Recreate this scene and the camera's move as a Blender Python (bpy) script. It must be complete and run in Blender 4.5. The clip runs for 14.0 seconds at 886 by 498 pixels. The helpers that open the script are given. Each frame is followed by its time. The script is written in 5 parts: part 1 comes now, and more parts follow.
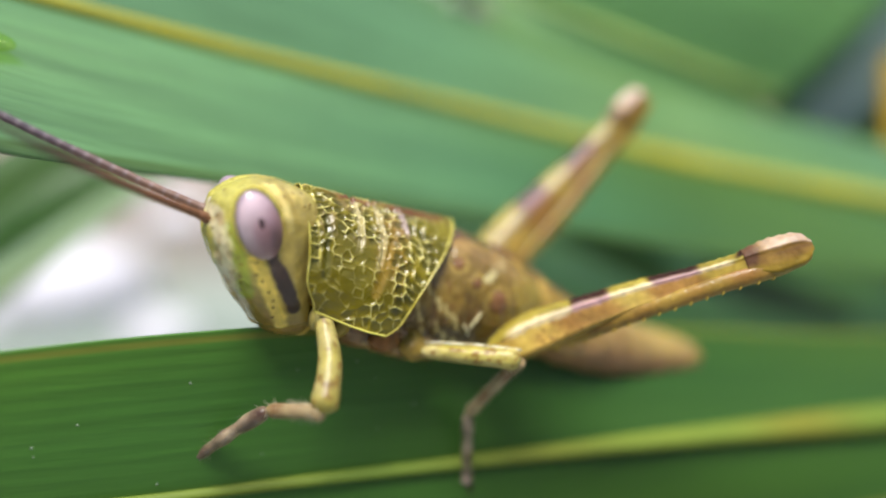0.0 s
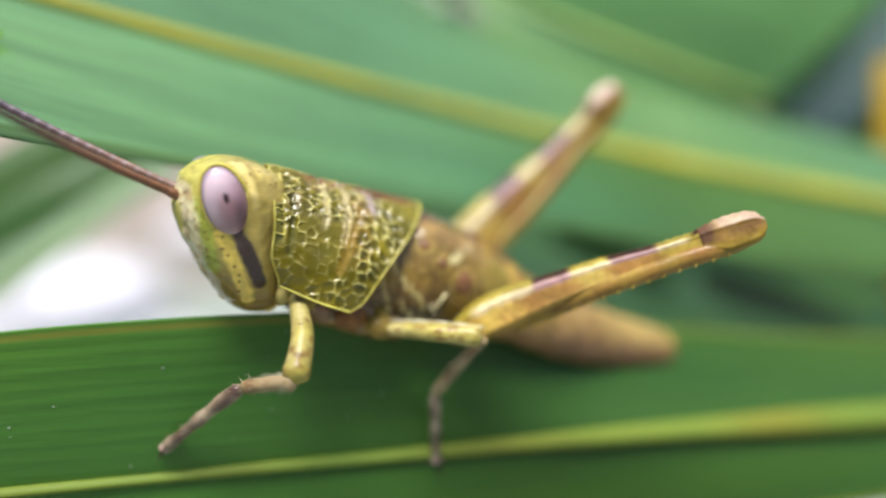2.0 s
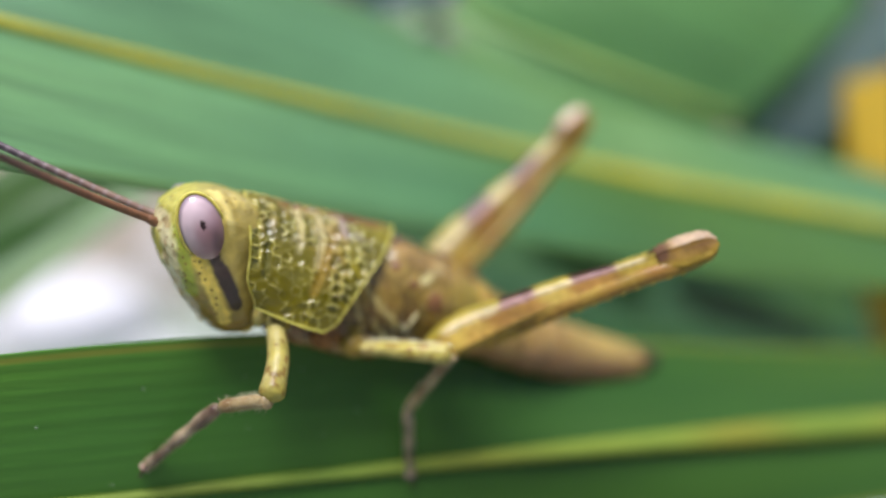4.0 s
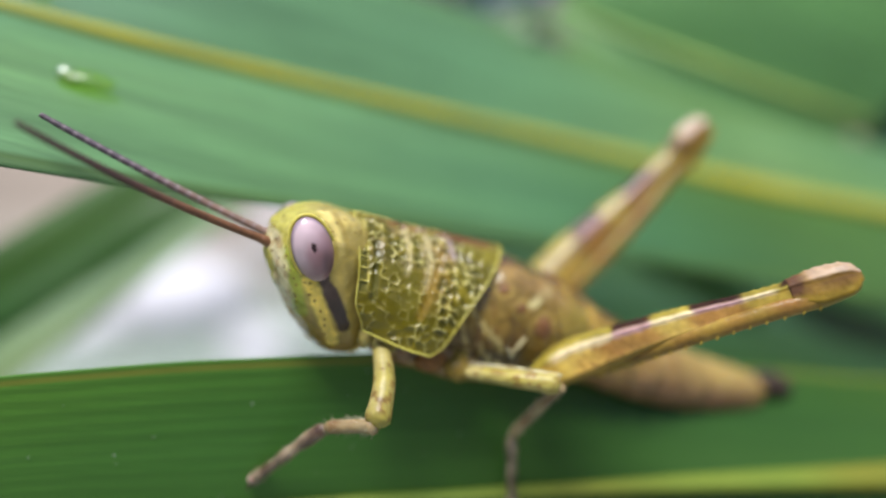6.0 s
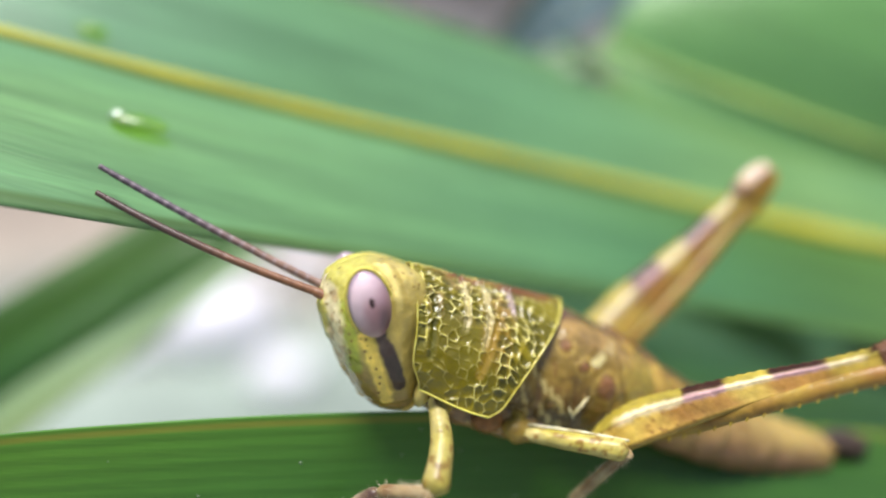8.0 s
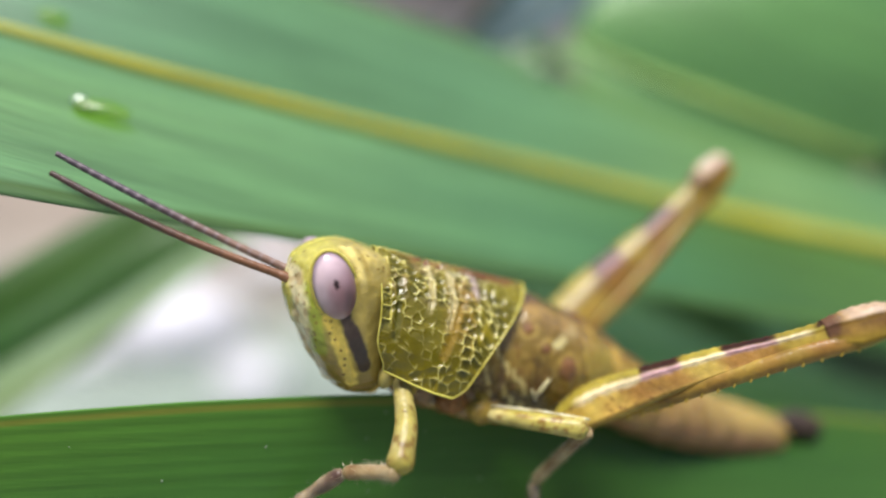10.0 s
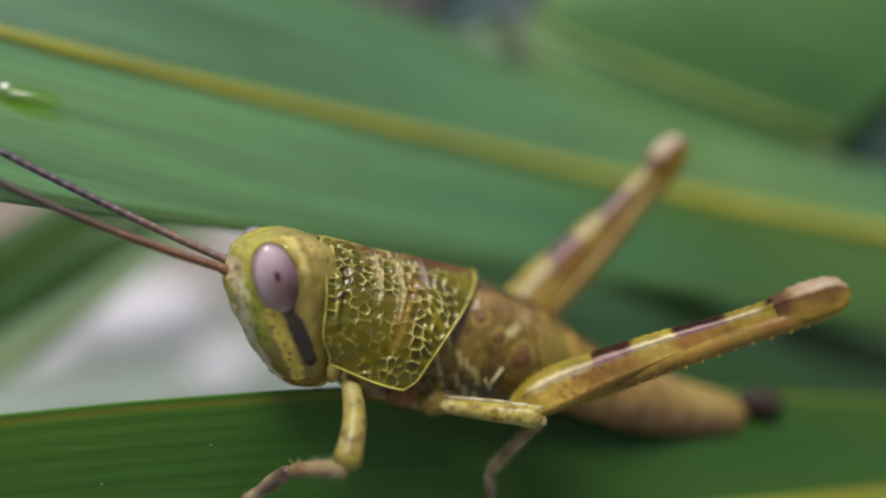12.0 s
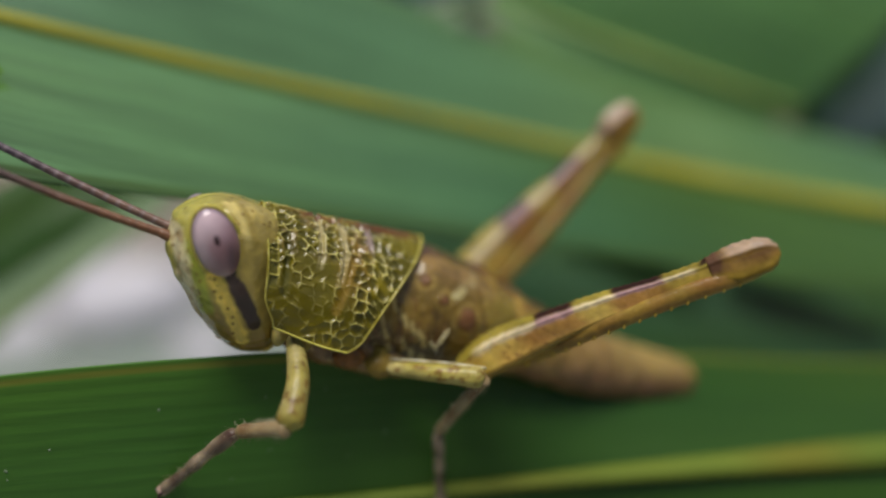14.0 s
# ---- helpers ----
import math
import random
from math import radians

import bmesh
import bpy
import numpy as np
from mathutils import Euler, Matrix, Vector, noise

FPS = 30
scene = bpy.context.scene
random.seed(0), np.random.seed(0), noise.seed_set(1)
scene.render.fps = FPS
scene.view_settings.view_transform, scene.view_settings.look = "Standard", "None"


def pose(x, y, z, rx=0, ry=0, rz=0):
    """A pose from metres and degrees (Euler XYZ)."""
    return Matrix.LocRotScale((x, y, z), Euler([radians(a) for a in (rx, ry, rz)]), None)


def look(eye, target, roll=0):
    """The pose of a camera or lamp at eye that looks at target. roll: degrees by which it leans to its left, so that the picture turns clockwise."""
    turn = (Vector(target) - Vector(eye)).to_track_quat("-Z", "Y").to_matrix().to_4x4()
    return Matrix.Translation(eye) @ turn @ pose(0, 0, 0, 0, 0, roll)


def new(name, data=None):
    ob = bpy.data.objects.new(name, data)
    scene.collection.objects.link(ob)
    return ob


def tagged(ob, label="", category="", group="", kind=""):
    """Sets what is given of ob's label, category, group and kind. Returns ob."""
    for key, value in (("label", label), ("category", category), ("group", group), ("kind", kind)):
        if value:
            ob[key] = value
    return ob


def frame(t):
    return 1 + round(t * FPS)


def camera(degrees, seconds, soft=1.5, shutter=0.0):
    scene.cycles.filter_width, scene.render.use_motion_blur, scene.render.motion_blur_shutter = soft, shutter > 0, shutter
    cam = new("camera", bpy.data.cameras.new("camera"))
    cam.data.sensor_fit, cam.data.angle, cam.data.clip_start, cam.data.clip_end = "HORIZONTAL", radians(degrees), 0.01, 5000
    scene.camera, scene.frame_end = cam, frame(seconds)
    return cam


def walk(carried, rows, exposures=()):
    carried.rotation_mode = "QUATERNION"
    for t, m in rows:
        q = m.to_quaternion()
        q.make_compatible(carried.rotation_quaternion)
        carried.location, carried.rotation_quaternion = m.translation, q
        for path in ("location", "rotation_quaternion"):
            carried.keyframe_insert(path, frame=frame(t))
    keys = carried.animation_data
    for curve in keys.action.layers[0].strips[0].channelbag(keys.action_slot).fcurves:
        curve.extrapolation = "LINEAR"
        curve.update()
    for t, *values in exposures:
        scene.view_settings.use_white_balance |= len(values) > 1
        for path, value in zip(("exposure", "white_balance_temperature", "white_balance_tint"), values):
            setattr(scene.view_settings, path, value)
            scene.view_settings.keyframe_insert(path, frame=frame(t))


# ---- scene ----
# ---- camera: a phone held a few centimetres from the insect ----
cam = camera(65.0, 14.0, soft=2.2, shutter=0.5)
cam.data.dof.use_dof = True
cam.data.dof.focus_distance = 0.0280
cam.data.dof.aperture_fstop = 11.0
# seconds, eye (m), yaw to the left, pitch up, roll
PATH = [
    (0, -0.00303, -0.02755, 0.01997, -5.63, -21.80, 0.74),
    (0.5, -0.00323, -0.02893, 0.01985, -5.43, -21.10, 1.08),
    (1, -0.00293, -0.02874, 0.01948, -5.20, -22.12, 1.05),
    (1.5, -0.00314, -0.03018, 0.01931, -5.04, -21.81, 1.22),
    (2, -0.00098, -0.02913, 0.01875, -4.37, -20.33, 0.40),
    (2.5, 0.00001, -0.02910, 0.01806, -4.92, -18.98, -0.19),
    (3, -0.00008, -0.02984, 0.01858, -5.57, -19.18, 0.29),
    (5.5, -0.00035, -0.03046, 0.02047, -0.79, -19.46, -0.39),
    (6, -0.00100, -0.02883, 0.02068, 2.58, -20.10, -0.95),
    (6.5, -0.00154, -0.02817, 0.02045, 3.20, -19.61, -0.83),
    (7, -0.00264, -0.02781, 0.02112, 4.85, -18.83, -0.83),
    (9.5, -0.00237, -0.02707, 0.02143, 3.89, -17.63, -1.10),
    (10, -0.00231, -0.02794, 0.02069, 2.05, -17.63, -0.14),
    (10.5, -0.00130, -0.02748, 0.02038, 1.31, -16.82, -1.02),
    (11, -0.00122, -0.02790, 0.01983, 0.56, -17.56, -0.95),
    (11.5, -0.00120, -0.02797, 0.01989, 0.66, -17.87, -0.77),
    (12, -0.00128, -0.02712, 0.02048, -0.28, -18.76, -0.59),
    (12.5, -0.00088, -0.02883, 0.02010, 0.49, -19.23, -0.30),
    (13, -0.00040, -0.02808, 0.01981, -0.59, -18.91, -0.55),
    (13.5, 0.00002, -0.02756, 0.01987, -0.85, -19.16, -0.72),
    (14, 0.00046, -0.02770, 0.01996, -1.56, -20.45, -0.80),
]
# seconds, stops, kelvin of the white balance
LIGHTNESS = [(t, stops, kelvin, 10) for t, stops, kelvin in (
    (0.0, 0.54, 6440), (1.0, 0.48, 6400), (1.5, 1.06, 6360), (2.0, 0.66, 6330), (3.0, 0.52, 6300), (5.5, 0.36, 6230), (6.5, 0.47, 6310), (7.0, 0.59, 6330),
    (9.5, 0.76, 6430), (10.0, 0.51, 6460), (11.0, -0.09, 6560), (12.0, -0.29, 6620), (12.5, 0.01, 6620), (13.0, -0.29, 6640), (14.0, -0.47, 6660))]


def camera_pose(x, y, z, yaw, pitch, roll):
    a, b = radians(yaw), radians(pitch)
    ahead = Vector((-math.sin(a) * math.cos(b), math.cos(a) * math.cos(b), math.sin(b)))
    eye = Vector((x, y, z))
    return look(eye, eye + ahead, roll)


walk(cam, [(t, camera_pose(*row)) for t, *row in PATH], LIGHTNESS)

# ---- light: bright overcast sky with a soft sun high over the leaves ----
world = bpy.data.worlds.new("sky")
scene.world = world
world.use_nodes = True
sky = world.node_tree.nodes.new("ShaderNodeTexSky")
sky.sky_type, sky.sun_disc = "NISHITA", False
SUN_UP, SUN_ROUND = 82.0, 215.0
sky.sun_elevation, sky.sun_rotation = radians(SUN_UP), radians(SUN_ROUND)
background = world.node_tree.nodes["Background"]
background.inputs[1].default_value = 0.11
world.node_tree.links.new(sky.outputs[0], background.inputs[0])
sun = new("sun", bpy.data.lights.new("sun", "SUN"))
sun.data.energy, sun.data.angle, sun.data.color = 4.3, radians(28), (1.0, 0.96, 0.9)
sun_way = Vector((math.sin(radians(SUN_ROUND)) * math.cos(radians(SUN_UP)), math.cos(radians(SUN_ROUND)) * math.cos(radians(SUN_UP)), math.sin(radians(SUN_UP))))
sun.matrix_world = look(sun_way, (0, 0, 0))

CM = 0.01  # lengths below are in centimetres; part() turns them into metres


# ---- materials ----
def material(name, rough=0.5, colour=None, vary=0.25, size=200.0, stretch=(1, 1, 1), bump=0.15, bump_size=900.0, metal=0.0, coat=0.0, through_light=0.0, spec=0.5, soft=0.0, use_uv=False, grain=0.0, richness=1.0):
    """A procedural surface. Without a colour it takes the pigment that the mesh carries."""
    m = bpy.data.materials.new(name)
    m.use_nodes = True
    nodes, links = m.node_tree.nodes, m.node_tree.links
    bsdf, out = nodes["Principled BSDF"], nodes["Material Output"]
    coords = nodes.new("ShaderNodeTexCoord")
    mapping = nodes.new("ShaderNodeMapping")
    mapping.inputs["Scale"].default_value = stretch
    links.new(coords.outputs["UV" if use_uv else "Object"], mapping.inputs["Vector"])
    coarse, fine = nodes.new("ShaderNodeTexNoise"), nodes.new("ShaderNodeTexNoise")
    coarse.inputs["Scale"].default_value, coarse.inputs["Detail"].default_value = size, 5.0
    fine.inputs["Scale"].default_value, fine.inputs["Detail"].default_value = bump_size, 3.0
    links.new(mapping.outputs[0], coarse.inputs["Vector"])
    links.new(mapping.outputs[0], fine.inputs["Vector"])
    if colour is None:
        base = nodes.new("ShaderNodeAttribute")
        base.attribute_name = "pigment"
        rich = nodes.new("ShaderNodeHueSaturation")
        rich.inputs["Saturation"].default_value = richness
        links.new(base.outputs["Color"], rich.inputs["Color"])
        base_out = rich.outputs["Color"]
    else:
        base = nodes.new("ShaderNodeRGB")
        base.outputs[0].default_value = (*colour, 1)
        base_out = base.outputs[0]
    span = nodes.new("ShaderNodeMapRange")
    span.inputs["From Min"].default_value, span.inputs["From Max"].default_value = 0.3, 0.7
    span.inputs["To Min"].default_value, span.inputs["To Max"].default_value = 1 - vary, 1 + vary
    links.new(coarse.outputs["Fac"], span.inputs["Value"])
    grains = nodes.new("ShaderNodeMapRange")
    grains.inputs["From Min"].default_value, grains.inputs["From Max"].default_value = 0.3, 0.7
    grains.inputs["To Min"].default_value, grains.inputs["To Max"].default_value = 1 - grain, 1 + grain
    links.new(fine.outputs["Fac"], grains.inputs["Value"])
    both = nodes.new("ShaderNodeMath")
    both.operation = "MULTIPLY"
    links.new(span.outputs[0], both.inputs[0])
    links.new(grains.outputs[0], both.inputs[1])
    times = nodes.new("ShaderNodeVectorMath")
    times.operation = "SCALE"
    links.new(base_out, times.inputs[0])
    links.new(both.outputs[0], times.inputs["Scale"])
    links.new(times.outputs[0], bsdf.inputs["Base Color"])
    bsdf.inputs["Roughness"].default_value = rough
    bsdf.inputs["Metallic"].default_value = metal
    bsdf.inputs["Specular IOR Level"].default_value = spec
    bsdf.inputs["Coat Weight"].default_value = coat
    bsdf.inputs["Coat Roughness"].default_value = 0.15
    if soft:
        bsdf.inputs["Subsurface Weight"].default_value = soft
        bsdf.inputs["Subsurface Radius"].default_value = (0.0006, 0.0004, 0.0001)
        bsdf.inputs["Subsurface Scale"].default_value = 1.0
    relief = nodes.new("ShaderNodeBump")
    relief.inputs["Strength"].default_value = bump
    relief.inputs["Distance"].default_value = 0.0001
    links.new(fine.outputs["Fac"], relief.inputs["Height"])
    links.new(relief.outputs[0], bsdf.inputs["Normal"])
    if through_light:
        glow = nodes.new("ShaderNodeBsdfTranslucent")
        mix = nodes.new("ShaderNodeMixShader")
        mix.inputs[0].default_value = through_light
        links.new(times.outputs[0], glow.inputs["Color"])
        links.new(bsdf.outputs[0], mix.inputs[1])
        links.new(glow.outputs[0], mix.inputs[2])
        links.new(mix.outputs[0], out.inputs["Surface"])
    return m


LEAF = material("leaf_blade", rough=0.42, vary=0.22, size=1.3, stretch=(0.25, 5.0, 1), bump=0.5, bump_size=9.0, through_light=0.22, use_uv=True, grain=0.12)
LEAF_MATT = material("leaf_blade_matt", rough=0.47, vary=0.09, size=1.3, stretch=(0.25, 5.0, 1), bump=0.2, bump_size=9.0, through_light=0.2, use_uv=True, grain=0.05, spec=0.4)
RIB = material("leaf_midrib", spec=0.25, rough=0.6, vary=0.15, size=160.0, bump=0.3, bump_size=1500.0)
CHITIN = material("insect_cuticle", rough=0.32, vary=0.22, size=420.0, bump=0.5, bump_size=2600.0, coat=0.0, soft=0.1, grain=0.18, spec=0.28, richness=1.10)
GLOSSY = material("glossy_cuticle", rough=0.24, vary=0.2, size=420.0, bump=0.6, bump_size=2200.0, coat=0.25, soft=0.1, grain=0.2, spec=0.42, richness=1.04)
SHELL = material("pronotum_cuticle", rough=0.27, vary=0.14, size=500.0, bump=0.3, bump_size=3200.0, coat=0.35, soft=0.06, grain=0.08, spec=0.4, richness=1.09)
BELLY = material("abdomen_cuticle", rough=0.45, vary=0.22, size=500.0, bump=0.4, bump_size=2200.0, soft=0.15, grain=0.15, spec=0.3, richness=1.10)
EYE = material("eye_surface", rough=0.28, vary=0.06, size=300.0, bump=0.04, bump_size=5200.0, coat=0.35, spec=0.4)
FEELER = material("antenna_cuticle", rough=0.5, vary=0.2, size=900.0, bump=0.5, bump_size=4000.0, grain=0.15)
HAIR = material("leg_hair", rough=0.5, colour=(0.55, 0.47, 0.33), vary=0.1)
FRASS = material("dropping_surface", rough=0.75, colour=(0.045, 0.026, 0.018), vary=0.4, size=900.0, bump=1.0, bump_size=1800.0)
SOIL = material("pale_soil", rough=0.95, vary=0.4, size=4.0, bump=0.6, bump_size=60.0, grain=0.2)
STONE = material("white_stone", rough=0.8, colour=(0.66, 0.635, 0.67), vary=0.12, size=30.0, bump=0.4, bump_size=160.0)
DISTANCE = material("far_garden", rough=1.0, colour=(0.40, 0.37, 0.34), vary=0.5, size=3.2, bump=0.0)


# ---- building helpers ----
def smooth(a, b, x):
    x = min(max((x - a) / (b - a), 0.0), 1.0)
    return x * x * (3 - 2 * x)


def mixed(a, b, f):
    return tuple(p + (q - p) * f for p, q in zip(a, b))


def wobble(x, y, z, scale, seed=0.0):
    return noise.noise(Vector((x * scale + seed, y * scale - seed, z * scale + 3.1 * seed)))


def line_at(keys, f):
    """A value that runs smoothly through keys of (f, value), without overshoot."""
    n = len(keys)
    if f <= keys[0][0]:
        return keys[0][1]
    for i in range(n - 1):
        (f0, v0), (f1, v1) = keys[i], keys[i + 1]
        if f <= f1:
            d = (v1 - v0) / (f1 - f0)
            before = (v0 - keys[i - 1][1]) / (f0 - keys[i - 1][0]) if i else d
            after = (keys[i + 2][1] - v1) / (keys[i + 2][0] - f1) if i + 2 < n else d
            m0 = 2 * before * d / (before + d) if before * d > 0 else 0.0
            m1 = 2 * after * d / (after + d) if after * d > 0 else 0.0
            h, k = f1 - f0, (f - f0) / (f1 - f0)
            return v0 * (1 + 2 * k) * (1 - k) ** 2 + m0 * h * k * (1 - k) ** 2 + v1 * k * k * (3 - 2 * k) + m1 * h * k * k * (k - 1)
    return keys[-1][1]


def curve_at(points, f):
    """A point on the smooth curve through the points, f from 0 to 1."""
    n = len(points) - 1
    s = min(max(f, 0.0), 1.0) * n
    i = min(int(s), n - 1)
    k = s - i
    p = [Vector(points[min(max(j, 0), n)]) for j in (i - 1, i, i + 1, i + 2)]
    if i == 0:
        p[0] = 2 * p[1] - p[2]
    if i == n - 1:
        p[3] = 2 * p[2] - p[1]
    return 0.5 * (2 * p[1] + (p[2] - p[0]) * k + (2 * p[0] - 5 * p[1] + 4 * p[2] - p[3]) * k * k + (3 * p[1] - p[0] - 3 * p[2] + p[3]) * k ** 3)


def skin(rings, closed=True, caps=True):
    """Vertices and faces of a loft through rings of equally many points."""
    verts = [tuple(v) for ring in rings for v in ring]
    n, faces = len(rings[0]), []
    for i in range(len(rings) - 1):
        for j in range(n if closed else n - 1):
            k = (j + 1) % n
            faces.append((i * n + j, i * n + k, (i + 1) * n + k, (i + 1) * n + j))
    if closed and caps:
        faces.append(tuple(range(n - 1, -1, -1)))
        faces.append(tuple(range((len(rings) - 1) * n, len(rings) * n)))
    return verts, faces


def part(name, verts, faces, surface, parent=None, label="", pigment=None, uvs=None, flat=False):
    """One mesh object, from centimetres; pigment: the colour of each vertex, or one for all, or a function of its place."""
    me = bpy.data.meshes.new(name)
    me.from_pydata([(x * CM, y * CM, z * CM) for x, y, z in verts], [], faces)
    if pigment is not None:
        layer = me.color_attributes.new("pigment", "FLOAT_COLOR", "POINT")
        if callable(pigment):
            tones = [pigment(*v) for v in verts]
        elif isinstance(pigment[0], (int, float)):
            tones = [pigment] * len(verts)
        else:
            tones = pigment
        layer.data.foreach_set("color", np.array([(*c, 1.0) for c in tones], dtype=np.float32).clip(0, 1).ravel())
    if uvs is not None:
        layer = me.uv_layers.new(name="UVMap")
        index = np.empty(len(me.loops), dtype=np.int32)
        me.loops.foreach_get("vertex_index", index)
        layer.data.foreach_set("uv", np.array(uvs, dtype=np.float32)[index].ravel())
    bm = bmesh.new()
    bm.from_mesh(me)
    bmesh.ops.recalc_face_normals(bm, faces=bm.faces)
    bm.to_mesh(me)
    bm.free()
    me.polygons.foreach_set("use_smooth", [not flat] * len(me.polygons))
    me.materials.append(surface)
    ob = new(name, me)
    if parent:
        ob.parent = parent
    if label:
        tagged(ob, label)
    return ob


def frame_along(way, up=(0, 0, 1)):
    a = Vector(way).normalized()
    side = a.cross(Vector(up))
    if side.length < 1e-4:
        side = a.cross(Vector((0, 1, 0)))
    side.normalize()
    return a, side, side.cross(a)


def tube(points, radii, n=12, steps=24, up=(0, 0, 1), flatten=1.0, rounded=True):
    """Rings of a round limb along a smooth curve; radii are keys of (f, radius); flatten squeezes it sideways."""
    rings = []
    long = sum((curve_at(points, (i + 1) / 20) - curve_at(points, i / 20)).length for i in range(20))
    fs = [i / steps for i in range(steps + 1)]
    if rounded:
        ends = [min(line_at(radii, e) / long, 0.3) for e in (0, 1)]
        caps = (0.02, 0.15, 0.4, 0.7)
        fs = [c * ends[0] for c in caps] + [f for f in fs if ends[0] <= f <= 1 - ends[1]] + [1 - c * ends[1] for c in reversed(caps)]
    for f in fs:
        p = curve_at(points, f)
        way = curve_at(points, min(f + 0.01, 1)) - curve_at(points, max(f - 0.01, 0))
        _, side, top = frame_along(way, up)
        r = line_at(radii, f)
        if rounded:
            d = min(f / ends[0], (1 - f) / ends[1], 1.0)
            r *= math.sqrt(max(1 - (1 - d) ** 2, 0.0))
        rings.append([p + r * (side * math.cos(a) * flatten + top * math.sin(a)) for a in (2 * math.pi * j / n for j in range(n))])
    return rings


def ellipsoid(centre, axes, rows=16, n=24):
    """axes: three vectors, the half lengths."""
    c, (u, v, w) = Vector(centre), [Vector(a) for a in axes]
    rings = []
    for i in range(rows + 1):
        b = math.pi * (0.02 + 0.96 * i / rows) - math.pi / 2
        rings.append([c + w * math.sin(b) + (u * math.cos(a) + v * math.sin(a)) * math.cos(b) for a in (2 * math.pi * j / n for j in range(n))])
    return skin(rings)


# ---- ground and distance ----
def ground():
    verts, faces, n = [], [], 60
    ring = [0.0] + [8.0 * 1.13 ** i for i in range(54)]
    for i, r in enumerate(ring):
        for j in range(n):
            a = 2 * math.pi * j / n
            h = -45 + 1.2 * wobble(r * math.cos(a), r * math.sin(a), 0, 0.05) * min(1, 300 / (r + 60))
            verts.append((r * math.cos(a), r * math.sin(a), h))
    for i in range(len(ring) - 1):
        for j in range(n):
            k = (j + 1) % n
            faces.append((i * n + j, i * n + k, (i + 1) * n + k, (i + 1) * n + j))
    def soil_tone(x, y, z):
        return mixed((0.19, 0.225, 0.19), (0.25, 0.205, 0.165), smooth(100, 165, math.hypot(x, y) + 70 * wobble(x, y, 0, 0.012)))

    ob = part("ground", verts, faces, SOIL, pigment=soil_tone)
    tagged(ob, "pale grey-green garden soil far below the leaves", "ground", kind="structure")


def far_garden():
    verts, faces, n = [], [], 96
    for i in range(13):
        for j in range(n):
            a = 2 * math.pi * j / n
            r = 420 + 30 * wobble(math.cos(a), math.sin(a), i * 0.2, 3.0)
            verts.append((r * math.cos(a), r * math.sin(a), -60 + i * 17))
    for i in range(12):
        for j in range(n):
            k = (j + 1) % n
            faces.append((i * n + j, i * n + k, (i + 1) * n + k, (i + 1) * n + j))
    tagged(part("backdrop", verts, faces, DISTANCE), "blurred grey and brown garden distance", "backdrop", kind="structure")


def stone(x, y, r, seed):
    rng = random.Random(seed)
    v, f = ellipsoid((0, 0, 0), ((r, 0, 0), (0, r * rng.uniform(0.7, 1.0), 0), (0, 0, r * 0.55)), 8, 12)
    v = [tuple(Vector(p) * (1 + 0.22 * wobble(*p, 1.2 / r, seed))) for p in v]
    ob = part("stone", v, f, STONE)
    ob.location = (x * CM, y * CM, (-45 + r * 0.3) * CM)
    tagged(ob, "whitish rounded stone lying on pale soil", "stone", "stones on the soil")


ground()
far_garden()
for n, (x, y, r) in enumerate([(-45, 95, 11), (-66, 112, 10), (-40, 130, 6), (-30, 82, 5), (-58, 88, 5), (-20, 118, 7), (-62, 70, 4), (30, 150, 9), (70, 120, 8)]):
    stone(x, y, r, n + 1)


